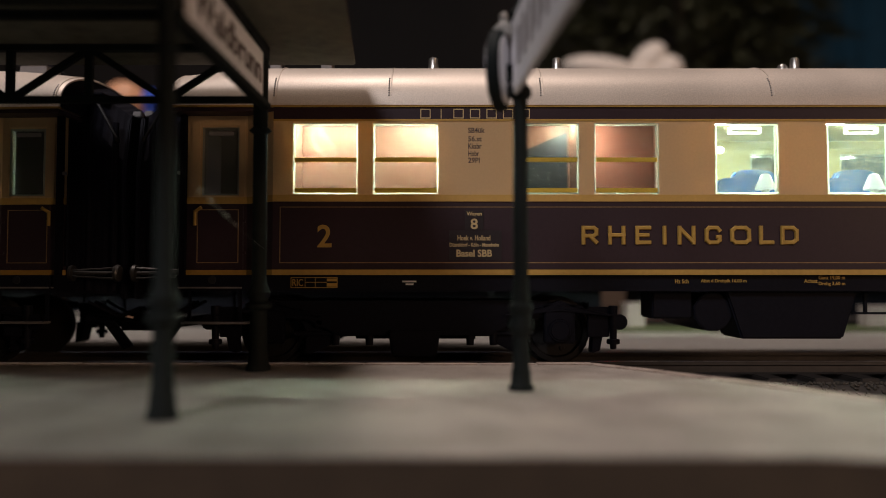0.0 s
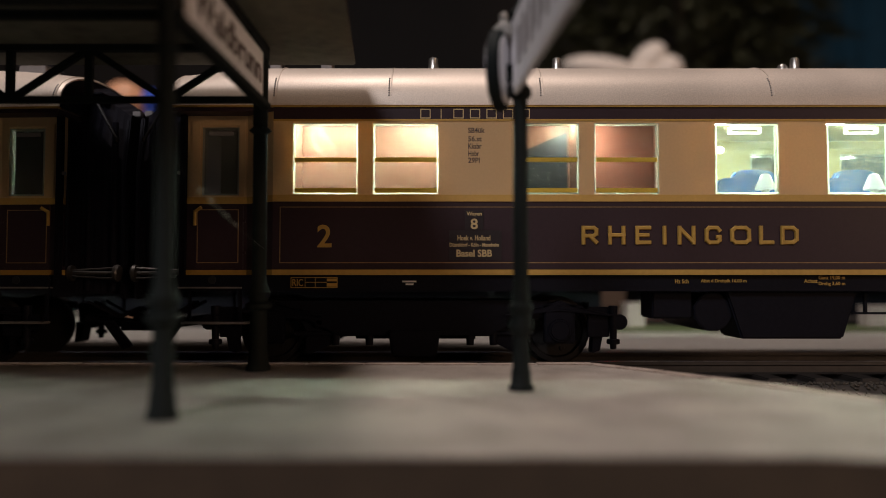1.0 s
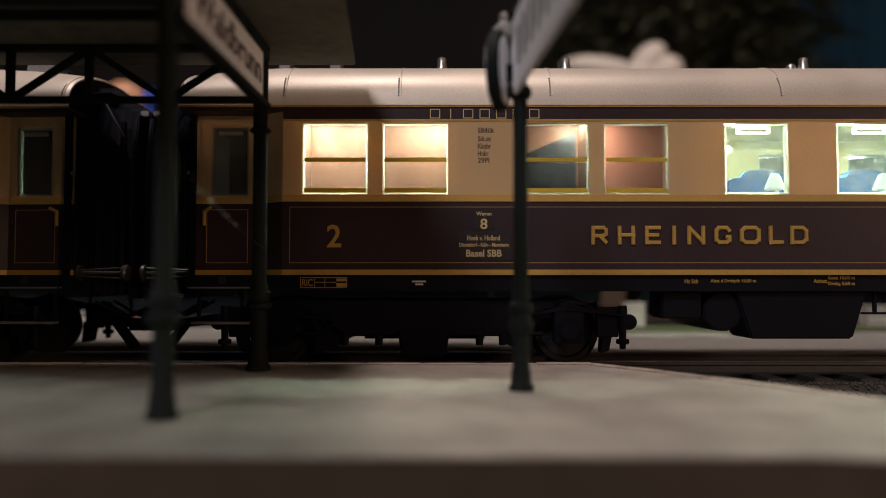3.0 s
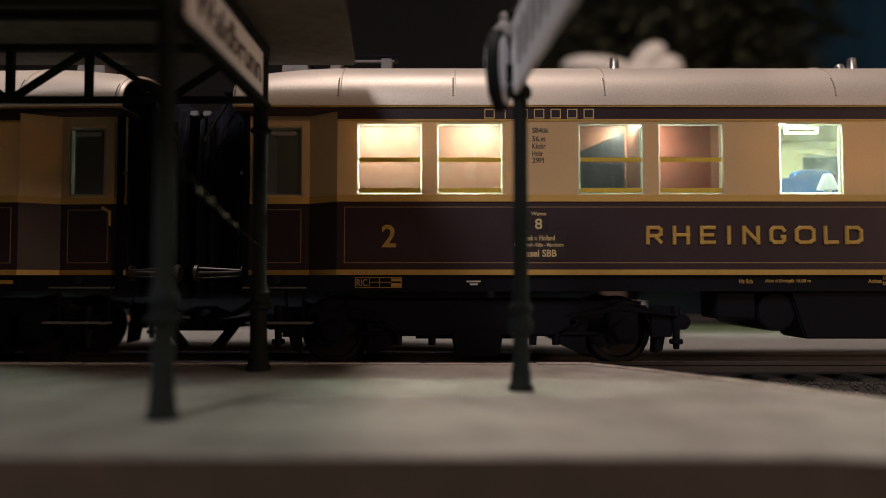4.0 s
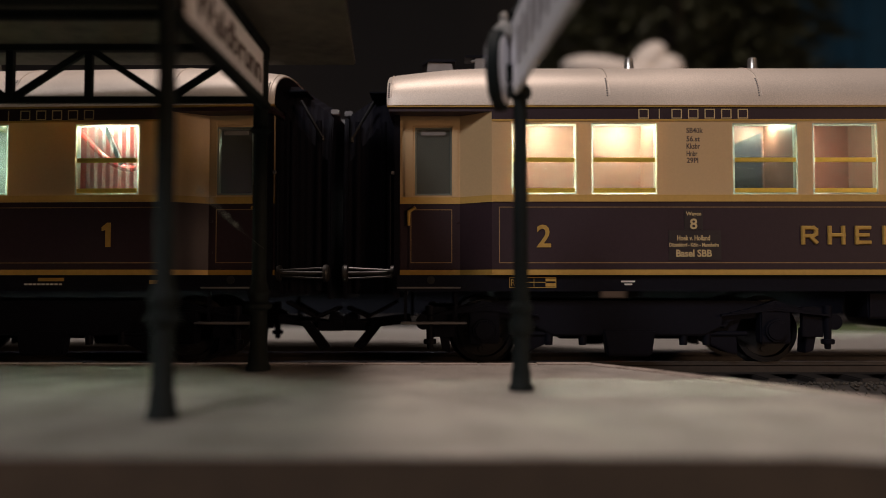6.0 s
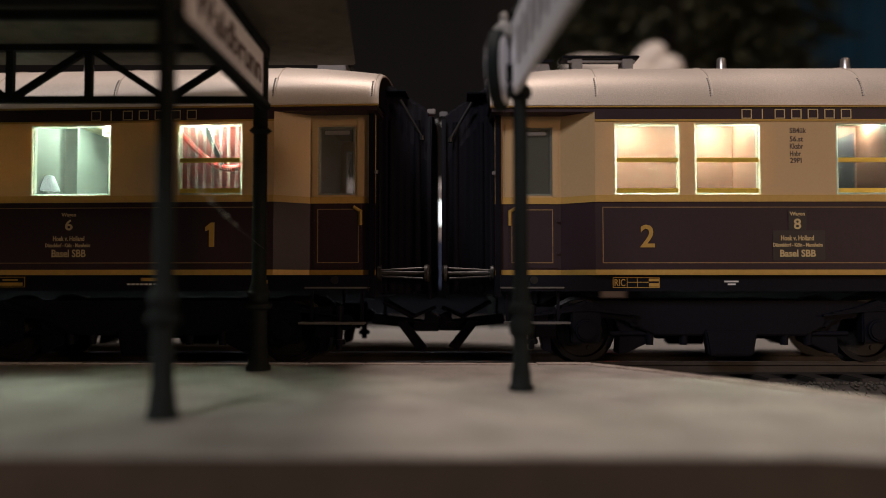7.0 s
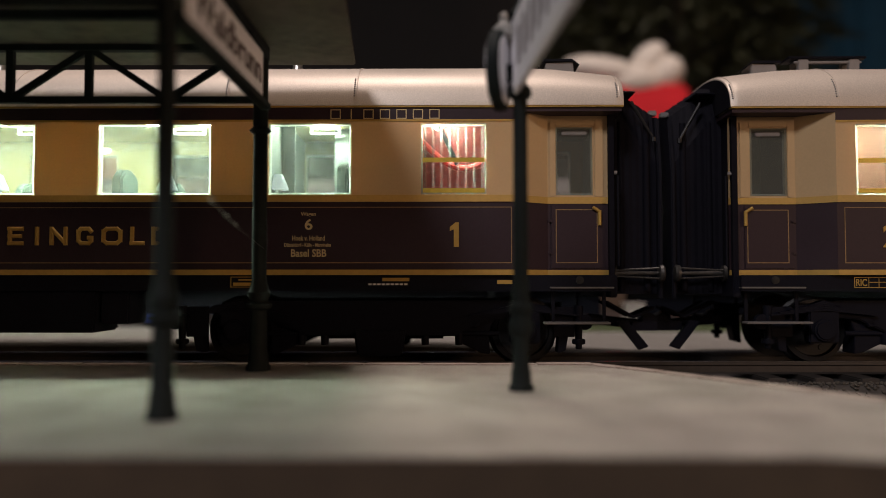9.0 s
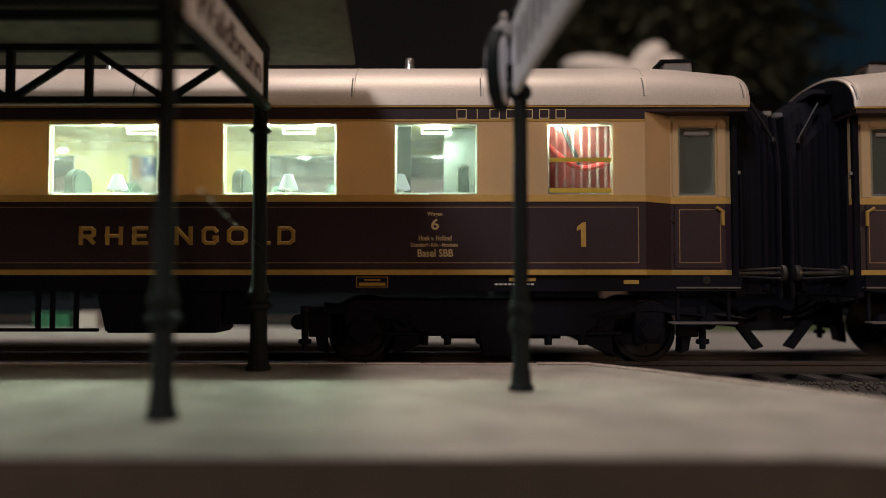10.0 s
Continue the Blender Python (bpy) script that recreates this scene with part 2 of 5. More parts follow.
def writing(name, text, x0, x1, z0, z1, y, material, parent, depth=0.12, fat=0.0, turn=0.0, base=(0, 0, 0), label=""):
    """Raised letters filling the upright box x0..x1, z0..z1, facing the viewer's side (-y); turn: degrees about z."""
    cu = bpy.data.curves.new(name, "FONT")
    cu.body, cu.extrude, cu.offset, cu.resolution_u = text, 0.02, fat, 3
    cu.align_x = "CENTER"
    tmp = bpy.data.objects.new(name, cu)
    scene.collection.objects.link(tmp)
    dg = bpy.context.evaluated_depsgraph_get()
    me = bpy.data.meshes.new_from_object(tmp.evaluated_get(dg))
    bpy.data.objects.remove(tmp)
    bpy.data.curves.remove(cu)
    co = np.zeros(len(me.vertices) * 3)
    me.vertices.foreach_get("co", co)
    co = co.reshape(-1, 3)
    lo, hi = co.min(0), co.max(0)
    u = (co - lo) / np.maximum(hi - lo, 1e-9)
    x = x0 + u[:, 0] * (x1 - x0)
    z = z0 + u[:, 1] * (z1 - z0)
    d = y + depth / 2 - u[:, 2] * depth
    c, s = math.cos(radians(turn)), math.sin(radians(turn))
    out = np.stack([base[0] + x * c - d * s, base[1] + x * s + d * c, base[2] + z], 1) * S
    me.vertices.foreach_set("co", out.ravel())
    me.update()
    me.name = name
    me.materials.clear()
    me.materials.append(material)
    ob = new(name, me)
    ob.parent = parent
    if label:
        ob["label"] = label
    return ob


def bars(name, boxes, y, material, parent, depth=0.12, label=""):
    bm = B()
    for x0, x1, z0, z1 in boxes:
        box(bm, x0, x1, y - depth, y, z0, z1)
    return part(name, bm, material, parent, label, smooth=False)


# ---- room and table ----
def room():
    for name, b in (("wall_north", (-1250, 1250, 1500, 1560, -750, 1350)), ("wall_south", (-1250, 1250, -1260, -1200, -750, 1350)),
                    ("wall_west", (-1310, -1250, -1260, 1560, -750, 1350)), ("wall_east", (1250, 1310, -1260, 1560, -750, 1350))):
        tagged(part(name, box(B(), *b), WALL), "dim papered wall of the room", "wall", kind="structure")
    tagged(part("floor", box(B(), -1310, 1310, -1260, 1560, -810, -750), BROWN_WOOD), "dark wooden floor of the room", "floor", kind="structure")
    tagged(part("ceiling", box(B(), -1310, 1310, -1260, 1560, 1350, 1410), WALL), "dim plain ceiling of the room", "ceiling", kind="structure")
    table = thing("layout_table", "dark scenic baseboard of a model railway on legs", "table")
    part("tabletop", box(B(), -900, 900, -60, 1000, -22, 0), BOARD, table, bevel=1.5)
    for x in (-860, 860):
        for y in (-30, 960):
            part("leg", box(B(), x - 25, x + 25, y - 25, y + 25, -750, -22), BROWN_WOOD, table, bevel=2)


# ---- track ----
def track(name, y, z, x0=-520, x1=520, label="dark model railway track with browned rails on ballast"):
    t = thing(name, label, "track", (0, y, 0), kind="structure")
    bm = B()
    prism(bm, [(-21, 0), (21, 0), (16.5, z - 2.9), (-16.5, z - 2.9)], x0, x1, "x")
    part("ballast_bed", bm, BALLAST, t)
    for s in (-1, 1):
        bm = B()
        c = s * 8.6
        prism(bm, [(c - 0.45, z), (c + 0.45, z), (c + 0.45, z - 0.55), (c + 0.2, z - 0.75), (c + 0.2, z - 1.7), (c + 0.8, z - 2.0), (c - 0.8, z - 2.0), (c - 0.2, z - 1.7), (c - 0.2, z - 0.75), (c - 0.45, z - 0.55)], x0, x1, "x")
        rail = part("rail", bm, RAIL, t, "browned rail with a bright worn head")
        part("rail_head", box(B(), x0, x1, c - 0.38, c + 0.38, z - 0.01, z + 0.03), STEEL, rail, "polished rail head")
    me = mesh_of(box(B(), -1.5, 1.5, -15.5, 15.5, z - 3.6, z - 2.0), "sleeper", SLEEPER, 0.2, False)
    n = int((x1 - x0) / 7.2)
    for i in range(n):
        ob = new("sleeper", me)
        ob.parent = t
        ob.location.x = (x0 + 3 + i * 7.2) * S
    return t


def ballast_stones():
    rng = random.Random(4)
    bm = B()
    for i in range(5200):
        x, y = rng.uniform(12, 98), rng.uniform(111, 127)
        z = 0.2 + min(max((y - 117.85) / 4.5 * 5.1, 0), 5.1 if y < 124 else 4.6)
        r = rng.uniform(0.18, 0.42)
        m = Matrix.Translation((x, y, z)) @ Euler((rng.uniform(0, 3), rng.uniform(0, 3), 0)).to_matrix().to_4x4() @ Matrix.Diagonal((r, r * 0.8, r * 0.6, 1))
        bmesh.ops.create_icosphere(bm, subdivisions=1, radius=1, matrix=m)
    tagged(part("ballast_stones", bm, mat("grey_brown_stone", (0.05, 0.042, 0.032), 0.9, vary=0.5, grain=700), smooth=False),
           "loose grey-brown ballast stones beside the track", "ballast", kind="stuff")


# ---- coaches ----
WY = 16.0


def roof_ring(u, d, k, half=16.3):
    zg, h = 40.5, 8.9
    pts = []
    for i in range(25):
        a = math.pi * i / 24
        c, s = math.cos(a), math.sin(a)
        pts.append((d * u, -half * math.copysign(abs(c) ** 0.9, c), zg + (h * k) * abs(s) ** 0.86))
    return pts


def bogie(coach, d, uc, near):
    """near: True if the coach's end is on the low-u side of the bogie."""
    b = part("bogie", box(B(), d * (uc - 10), d * (uc + 10), -6, 6, 3.5, 9.5), BLACK, coach, "black two-axle bogie")
    for s in (-1, 1):
        y0, y1 = s * 11.2, s * 12.6
        bm = B()
        prism(bm, [(d * (uc - 27), 9.2), (d * (uc - 20), 10.0), (d * (uc + 20), 10.0), (d * (uc + 27), 9.2), (d * (uc + 27), 8.0), (d * (uc + 17), 6.9), (d * (uc + 12), 4.45), (d * (uc - 12), 4.45), (d * (uc - 17), 6.9), (d * (uc - 27), 8.0)], y0, y1, "y")
        part("side_frame", bm, BLACK, b, bevel=0.2)
        for e in (-1, 1):
            ax = uc + e * 23
            bm = B()
            box(bm, d * (ax - 2.4), d * (ax + 2.4), y0, s * 13.4, 3.2, 8.4)
            rod(bm, (d * ax, s * 13.4, 5.3), (d * ax, s * 14.1, 5.3), 1.9, 1.7)
            part("axle_box", bm, BLACK, b, bevel=0.25)
            bm = B()
            for j in range(5):
                wl = 8.5 - j * 1.5
                prism(bm, [(d * (ax - wl), 8.7 + j * 0.34 - 0.9), (d * ax, 8.7 + j * 0.34), (d * (ax + wl), 8.7 + j * 0.34 - 0.9), (d * (ax + wl), 8.45 + j * 0.34 - 0.9), (d * ax, 8.42 + j * 0.34), (d * (ax - wl), 8.45 + j * 0.34 - 0.9)], y0 + s * 0.6, s * 13.5, "y")
            part("leaf_spring", bm, BLACK, b)
            bm = B()
            rod(bm, (d * (ax + e * 8.6), s * 12.4, 9.2), (d * (ax + e * 8.6), s * 12.4, 2.3), 0.75, 0.5)
            rod(bm, (d * (ax + e * 8.6), s * 12.4, 3.9), (d * (ax + e * 8.6), s * 12.4, 3.1), 1.05)
            box(bm, d * (ax + e * 4.6), d * (ax + e * 8.0), s * 11.4, s * 12.4, 4.2, 9.0)
            prism(bm, [(d * (ax + e * 5.3), 1.6), (d * (ax + e * 6.6), 2.0), (d * (ax + e * 7.2), 5.0), (d * (ax + e * 5.6), 5.6)], s * 8.6, s * 11.8, "y")
            rod(bm, (d * (ax + e * 9.6), s * 11.8, 6.6), (d * (ax + e * 9.6), s * 12.9, 6.6), 1.25)
            part("brake_hanger", bm, BLACK, b, bevel=0.1)
            bm = prism(B(), [(d * (ax - e * 5.4), 1.4), (d * (ax - e * 6.8), 1.6), (d * (ax - e * 10.6), 3.4), (d * (ax - e * 10.6), 7.4), (d * (ax - e * 4.2), 8.4), (d * (ax - e * 5.6), 5.0)], s * 7.6, s * 11.6, "y")
            rod(bm, (d * (ax - e * 7.8), s * 11.4, 6.4), (d * (ax - e * 7.8), s * 12.6, 6.4), 0.9, 0.7, 10)
            part("brake_block", bm, BLACK, b, bevel=0.15)
        bm = B()
        prism(bm, [(d * (uc - 4.2), 5.4), (d * (uc + 4.2), 5.4), (d * (uc + 3.5), 1.2), (d * (uc - 3.5), 1.2)], s * 11.0, s * 13.2, "y")
        part("bolster_spring", bm, BLACK, b, bevel=0.3)
        bm = B()
        rod(bm, (d * (uc - 19), s * 11.6, 4.7), (d * (uc + 19), s * 11.6, 4.7), 0.42)
        for q in (-12.6, -7.2, 8.9, 12.6):
            rod(bm, (d * (uc + q), s * 11.6, 5.6), (d * (uc + q), s * 11.6, 2.9), 0.75, 0.6)
        part("tie_rod", bm, BLACK, b)
    wheels = []
    for e in (-1, 1):
        bm = B()
        for s in (-1, 1):
            turned(bm, 0, 0, [(s * 7.2, 5.7), (s * 7.6, 5.7), (s * 7.9, 5.15), (s * 9.6, 5.05), (s * 9.7, 4.3), (s * 9.1, 4.1), (s * 9.1, 1.8), (s * 9.7, 1.5), (s * 9.7, 0.3)], 28, "y")
            for q in range(5):
                a = 2 * math.pi * q / 5
                rod(bm, (3.0 * math.cos(a), s * 9.0, 3.0 * math.sin(a)), (3.0 * math.cos(a), s * 9.25, 3.0 * math.sin(a)), 0.5, 0.4, 8)
        rod(bm, (0, -8, 0), (0, 8, 0), 0.9)
        w = part("wheelset", bm, DARK_STEEL, coach, "dark steel wheelset")
        w.location = (d * (uc + e * 23) * S, 0, 5.05 * S)
        wheels.append(w)
    return wheels


def side_band(coach, name, d, u0, u1, s, z0, z1, thick, material, holes=(), proud=0.0, label=""):
    """One band of a coach side, with openings (u0, u1, z0, z1) through it."""
    bm = B()
    ya, yb = s * (WY + proud), s * (WY - thick)
    us = sorted({u0, u1, *(h[0] for h in holes), *(h[1] for h in holes)})
    vs = sorted({z0, z1, *(h[2] for h in holes), *(h[3] for h in holes)})
    made = {}

    def vert(i, j, k):
        if (i, j, k) not in made:
            made[i, j, k] = bm.verts.new((d * us[i], (ya, yb)[k], vs[j]))
        return made[i, j, k]

    def solid(i, j):
        if not (0 <= i < len(us) - 1 and 0 <= j < len(vs) - 1):
            return False
        u, z = (us[i] + us[i + 1]) / 2, (vs[j] + vs[j + 1]) / 2
        return not any(h[0] < u < h[1] and h[2] < z < h[3] for h in holes)

    for i in range(len(us) - 1):
        for j in range(len(vs) - 1):
            if not solid(i, j):
                continue
            for k in (0, 1):
                bm.faces.new((vert(i, j, k), vert(i + 1, j, k), vert(i + 1, j + 1, k), vert(i, j + 1, k)))
            for (di, dj), (a, b) in (((-1, 0), ((i, j), (i, j + 1))), ((1, 0), ((i + 1, j), (i + 1, j + 1))), ((0, -1), ((i, j), (i + 1, j))), ((0, 1), ((i, j + 1), (i + 1, j + 1)))):
                if not solid(i + di, j + dj):
                    bm.faces.new((vert(*a, 0), vert(*b, 0), vert(*b, 1), vert(*a, 1)))
    return part(name, bm, material, coach, label, smooth=False)


def window(coach, d, u0, u1, z0, z1, s, split, y=None, glass=None):
    y = WY if y is None else y
    bm = B()
    e = 0.27
    for a in ((u0, u0 + e, z0, z1), (u1 - e, u1, z0, z1), (u0 + e, u1 - e, z0, z0 + e), (u0 + e, u1 - e, z1 - e, z1)):
        box(bm, d * a[0], d * a[1], s * (y + 0.05), s * (y - 1.1), a[2], a[3])
    w = part("window", bm, RIM, coach, "clear plastic window frame, paled as if edge-lit")
    g = part("pane", box(B(), d * (u0 + e), d * (u1 - e), s * (y - 0.15), s * (y - 0.4), z0 + e, z1 - e), glass or (GLASS if split else CLEAN_GLASS), w, "clear glazing", smooth=False)
    g.visible_shadow = False
    if split:
        for a, b in ((31.62, 32.33), (26.85, 27.56)):
            part("gold_bar", box(B(), d * (u0 + e), d * (u1 - e), s * (y + 0.12), s * (y - 0.12), a, b), LIT_GOLD, w, "gilded glazing bar", bevel=0.08)
    return w


def coach(name, label, d, L, wins, at, spec):
    c = thing(name, label, "railway coach", at, group="coaches of the train")
    zs = dict(sole0=11.5, sole1=14.04, line1=14.87, wall1=25.44, waist1=26.5, win0=26.59, win1=37.74, thin=38.18, top=40.5)
    ds = 15.4          # where the straight side begins
    dd = 10.5          # end of the door bay
    rec = 3.6          # the door bay is set in by this much
    u0, u1 = ds, L - ds
    for s in (-1, 1):
        holes = [(a, b, zs["win0"], zs["win1"]) for a, b, k in wins]
        side_band(c, "sole_bar", d, 0.6, L - 0.6, s, zs["sole0"], zs["sole1"], 1.2, BLACK, proud=-0.7, label="black sole bar")
        side_band(c, "gold_stripe", d, u0, u1, s, zs["sole1"], zs["line1"], 1.0, GOLD, proud=0.12, label="gold stripe along the sill")
        side_band(c, "lower_panel", d, u0, u1, s, zs["line1"], zs["wall1"], 0.9, MAROON, label="dark maroon lower side")
        side_band(c, "waist_band", d, u0, u1, s, zs["wall1"], zs["waist1"], 0.9, OCHRE, proud=0.22, label="ochre waist moulding")
        side_band(c, "window_band", d, u0, u1, s, zs["waist1"], zs["thin"], 0.8, CREAM, holes, label="cream window band")
        side_band(c, "gold_line", d, u0, u1, s, zs["thin"] - 0.12, zs["thin"] + 0.18, 0.7, GOLD, proud=0.14)
        side_band(c, "name_board", d, u0, u1, s, zs["thin"] + 0.18, zs["top"] - 0.25, 0.7, MAROON, proud=0.05, label="dark maroon frieze below the roof")
        side_band(c, "gutter", d, -0.9, L + 0.9, s, zs["top"] - 0.25, zs["top"] + 0.12, 0.7, GOLD, proud=0.35, label="gold gutter line")
        for a, b, k in wins:
            window(c, d, a, b, zs["win0"], zs["win1"], s, k == "split")
        # set-in door bays at both ends
        for v in (1, -1):
            U = (lambda u: u) if v > 0 else (lambda u: L - u)
            yo = WY - rec
            for za, zb, m in ((zs["sole1"], zs["line1"], GOLD), (zs["line1"], zs["wall1"], MAROON), (zs["wall1"], zs["waist1"], OCHRE), (zs["waist1"], zs["top"] - 0.9, CREAM)):
                pr = 0.15 if m in (GOLD, OCHRE) else 0.0
                bm = prism(B(), [(d * U(dd), s * (yo + pr)), (d * U(ds), s * (WY + pr)), (d * U(ds), s * (WY - 0.9)), (d * U(dd), s * (yo - 0.9))], za, zb)
                part("corner_panel", bm, m, c, smooth=False)
                bm = B()
                if m is CREAM:
                    wa, wb = 3.3, 9.2
                    for q in ((0, wa, za, zb), (wb, dd, za, zb), (wa, wb, za, 26.81), (wa, wb, 37.75, zb)):
                        box(bm, d * U(q[0]), d * U(q[1]), s * yo, s * (yo - 0.8), q[2], q[3])
                else:
                    box(bm, d * U(0), d * U(dd), s * (yo + pr), s * (yo - 0.8), za, zb)
                part("door_bay", bm, m, c, smooth=False)
            door = part("door", box(B(), d * U(2.2), d * U(10.0), s * (yo + 0.22), s * (yo - 0.1), zs["line1"] + 0.2, zs["wall1"] - 0.1), MAROON, c, "dark maroon door with gold lining", bevel=0.1)
            up = B()
            for q in ((1.6, 3.0, zs["waist1"], zs["top"] - 1.9), (9.2, 10.2, zs["waist1"], zs["top"] - 1.9), (3.0, 9.2, 37.93, zs["top"] - 1.9)):
                box(up, d * U(q[0]), d * U(q[1]), s * (yo + 0.25), s * (yo - 0.05), q[2], q[3])
            part("door_frame", up, CREAM, door, "cream upper door frame", bevel=0.08)
            g = window(c, d, min(U(3.3), U(9.2)), max(U(3.3), U(9.2)), 26.81, 37.75, s, False, yo, DOOR_GLASS)
            part("latch", box(B(), d * U(4.2), d * U(8.2), s * (yo - 0.4), s * (yo + 0.05), 36.47, 37.11), GREY, g, bevel=0.1)
            la, lb, lz0, lz1 = 2.6, 9.25, 15.96, 24.55
            bars("door_lining", [(d * U(q[0]), d * U(q[1]), q[2], q[3]) for q in ((la, lb, lz0, lz0 + .13), (la, lb, lz1 - .13, lz1), (la, la + .13, lz0, lz1), (lb - .13, lb, lz0, lz1))],
                 s * (yo + 0.22) + (0 if s < 0 else 0.1), LINING, door, 0.06)
            bm = B()
            rod(bm, (d * U(2.3), s * (yo + 0.45), lz1 - 2.6), (d * U(2.3), s * (yo + 0.45), lz1 - 0.2), 0.28)
            rod(bm, (d * U(2.3), s * (yo + 0.45), lz1 - 0.4), (d * U(3.4), s * (yo + 0.7), lz1 + 0.3), 0.26)
            part("door_handle", bm, GOLD, door, "gold door handle")
            for hz in (17.58, 22.64):
                part("door_hinge", box(B(), d * U(9.7), d * U(10.4), s * (yo + 0.1), s * (yo + 0.4), hz - 0.2, hz + 0.2), MAROON, door, bevel=0.06)
            part("lamp_hook", box(B(), d * U(-0.5), d * U(0.1), s * 12.6, s * 13.2, 30.11, 30.65), GREY, c, bevel=0.08)
            bm = B()
            box(bm, d * U(0.6), d * U(10.6), s * 13.2, s * 15.6, 11.93, 12.19)
            box(bm, d * U(1.2), d * U(11.5), s * 13.4, s * 15.8, 6.39, 6.74)
            part("footboard", bm, STEP, c, "grey double footboard below the door", bevel=0.08)
            for q in (1.6, 9.6):
                part("footboard_bracket", box(B(), d * U(q), d * U(q + 0.5), s * 13.3, s * 13.7, 6.39, 12.19), BLACK, c)
            bm = B()
            turned(bm, d * U(5.9), 13.25, [(s * 14.9, 0.62), (s * 15.42, 0.62), (s * 15.45, 0.3)], 16, "y")
            part("works_plate", bm, DARK_STEEL, c)
            # end wall, gangway, buffers, coupling
            bm = B()
            if s < 0:
                pts = [(-13.4, zs["sole0"]), (13.4, zs["sole0"]), (13.4, zs["top"])] + [p[1:] for p in roof_ring(0, d, 0.8, 13.6)[::-1]] + [(-13.4, zs["top"])]
                prism(bm, pts, d * U(0.05), d * U(0.9), "x")
                part("end_wall", bm, RUBBER, c, "black end wall")
                part("lobby_lining", box(B(), d * U(0.92), d * U(1.1), -11.3, 11.3, zs["sole1"] + 0.7, zs["top"] - 1.0), LOBBY, c, "grey lining inside the end wall")
                rings = []
                for i in range(15):
                    q = i / 14
                    w = 8.6 - 0.10 * (i % 2) - 0.6 * q
                    zt = 48.0 - 0.12 * (i % 2) - 5.3 * q
                    z0 = 11.0
                    rings.append([(d * U(-q * 7.9), y, z) for y, z in ((-w, z0), (w, z0), (w, zt - 6 - 4 * q), (w * 0.72, zt - 1.6), (0, zt), (-w * 0.72, zt - 1.6), (-w, zt - 6 - 4 * q))])
                part("gangway_bellows", loft(B(), rings), RUBBER, c, "black folded gangway bellows", smooth=False)
                for q in (-2.0, -6.3):
                    for y in (-8.2, 8.2):
                        part("bellows_fold", rod(B(), (d * U(q), y, 11.5), (d * U(q), y, 39.47), 0.6, 0.5), RUBBER, c)
                bm = B()
                fr = [(-9.4, 10.2), (9.4, 10.2), (9.4, 31.5), (7.6, 40.31), (3, 41.26), (-3, 41.26), (-7.6, 40.31), (-9.4, 31.5)]
                prism(bm, fr, d * U(-7.9), d * U(-8.6), "x")
                part("gangway_frame", bm, BLACK, c, "black gangway end frame", bevel=0.2)
                part("gangway_flap", box(B(), d * U(-1.05), d * U(-4.4), -9.2, 9.2, 44.1, 44.4), BLACK, c, "flat black flap over the bellows", bevel=0.08)
                for y in (-9.3, 9.3):
                    bm = rod(B(), (d * U(-3.6), y, 42.6), (d * U(-7.2), y * 1.03, 36.4), 0.3, 0.22, 8)
                    rod(bm, (d * U(-7.2), y * 1.03, 36.7), (d * U(-7.2), y * 1.03, 35.9), 0.42, seg=8)
                    part("bellows_strap", bm, DARK_STEEL, c, "dark strap with a thick tip")
                    part("grab_rail", rod(B(), (d * U(-0.7), y * 1.36, 15.5), (d * U(-0.7), y * 1.36, 30.0), 0.2, seg=8), BLACK, c, "thin black grab rail")
                    part("top_catch", box(B(), d * U(-7.6), d * U(-9.0), y * 0.45 - 0.7, y * 0.45 + 0.7, 41.2, 42.1), GREY, c, bevel=0.12)
                bm = B()
                box(bm, d * U(-0.2), d * U(1.0), -14.0, 14.0, zs["sole0"] - 1.0, zs["sole1"])
                part("buffer_beam", bm, BLACK, c, bevel=0.15)
                bm = B()
                rod(bm, (d * U(2.2), 0, 6.6), (d * U(-7.0), 0, 5.6), 0.9)
                box(bm, d * U(-5), d * U(-9.4), -2.4, 2.4, 4.6, 6.2)
                prism(bm, [(d * U(-2.2), 6.2), (d * U(-4.0), 6.4), (d * U(-7.6), 2.0), (d * U(-5.9), 1.4)], -3.6, -2.6, "y")
                prism(bm, [(d * U(-7.2), 8.2), (d * U(-9.6), 7.0), (d * U(-9.2), 4.6), (d * U(-6.6), 5.4)], -2.0, 2.0, "y")
                part("coupler", bm, BLACK, c, "black hook coupler", bevel=0.12)
                for y in (-4.5, -2.2, 2.2):
                    bm = B()
                    rod(bm, (d * U(-0.2), y, 9.6), (d * U(-5.0), y * 0.8, 7.0), 0.28, seg=8)
                    rod(bm, (d * U(-5.0), y * 0.8, 7.0), (d * U(-8.6), y * 0.6, 8.6), 0.28, seg=8)
                    part("brake_hose", bm, RUBBER, c)
            bm = B()
            yb = s * 10.4
            turned(bm, 0, 0, [(0.2, 1.3), (0.7, 1.3), (0.8, 0.5), (4.4, 0.34), (7.6, 0.3), (7.7, 1.35), (8.2, 1.42), (8.5, 1.2), (8.6, 0.3)], 18)
            bm.transform(Matrix(((0, 0, -d * v, d * U(0)), (1, 0, 0, yb), (0, 1, 0, 14.36), (0, 0, 0, 1))))
            for a in (0.8, 2.4, 3.9, 5.5):
                rod(bm, (d * U(-0.6), yb + 0.7 * math.cos(a), 14.36 + 0.7 * math.sin(a)), (d * U(-7.4), yb + 1.2 * math.cos(a), 14.36 + 1.2 * math.sin(a)), 0.16, seg=6)
            part("buffer", bm, BUFFER, c, "worn steel buffer")
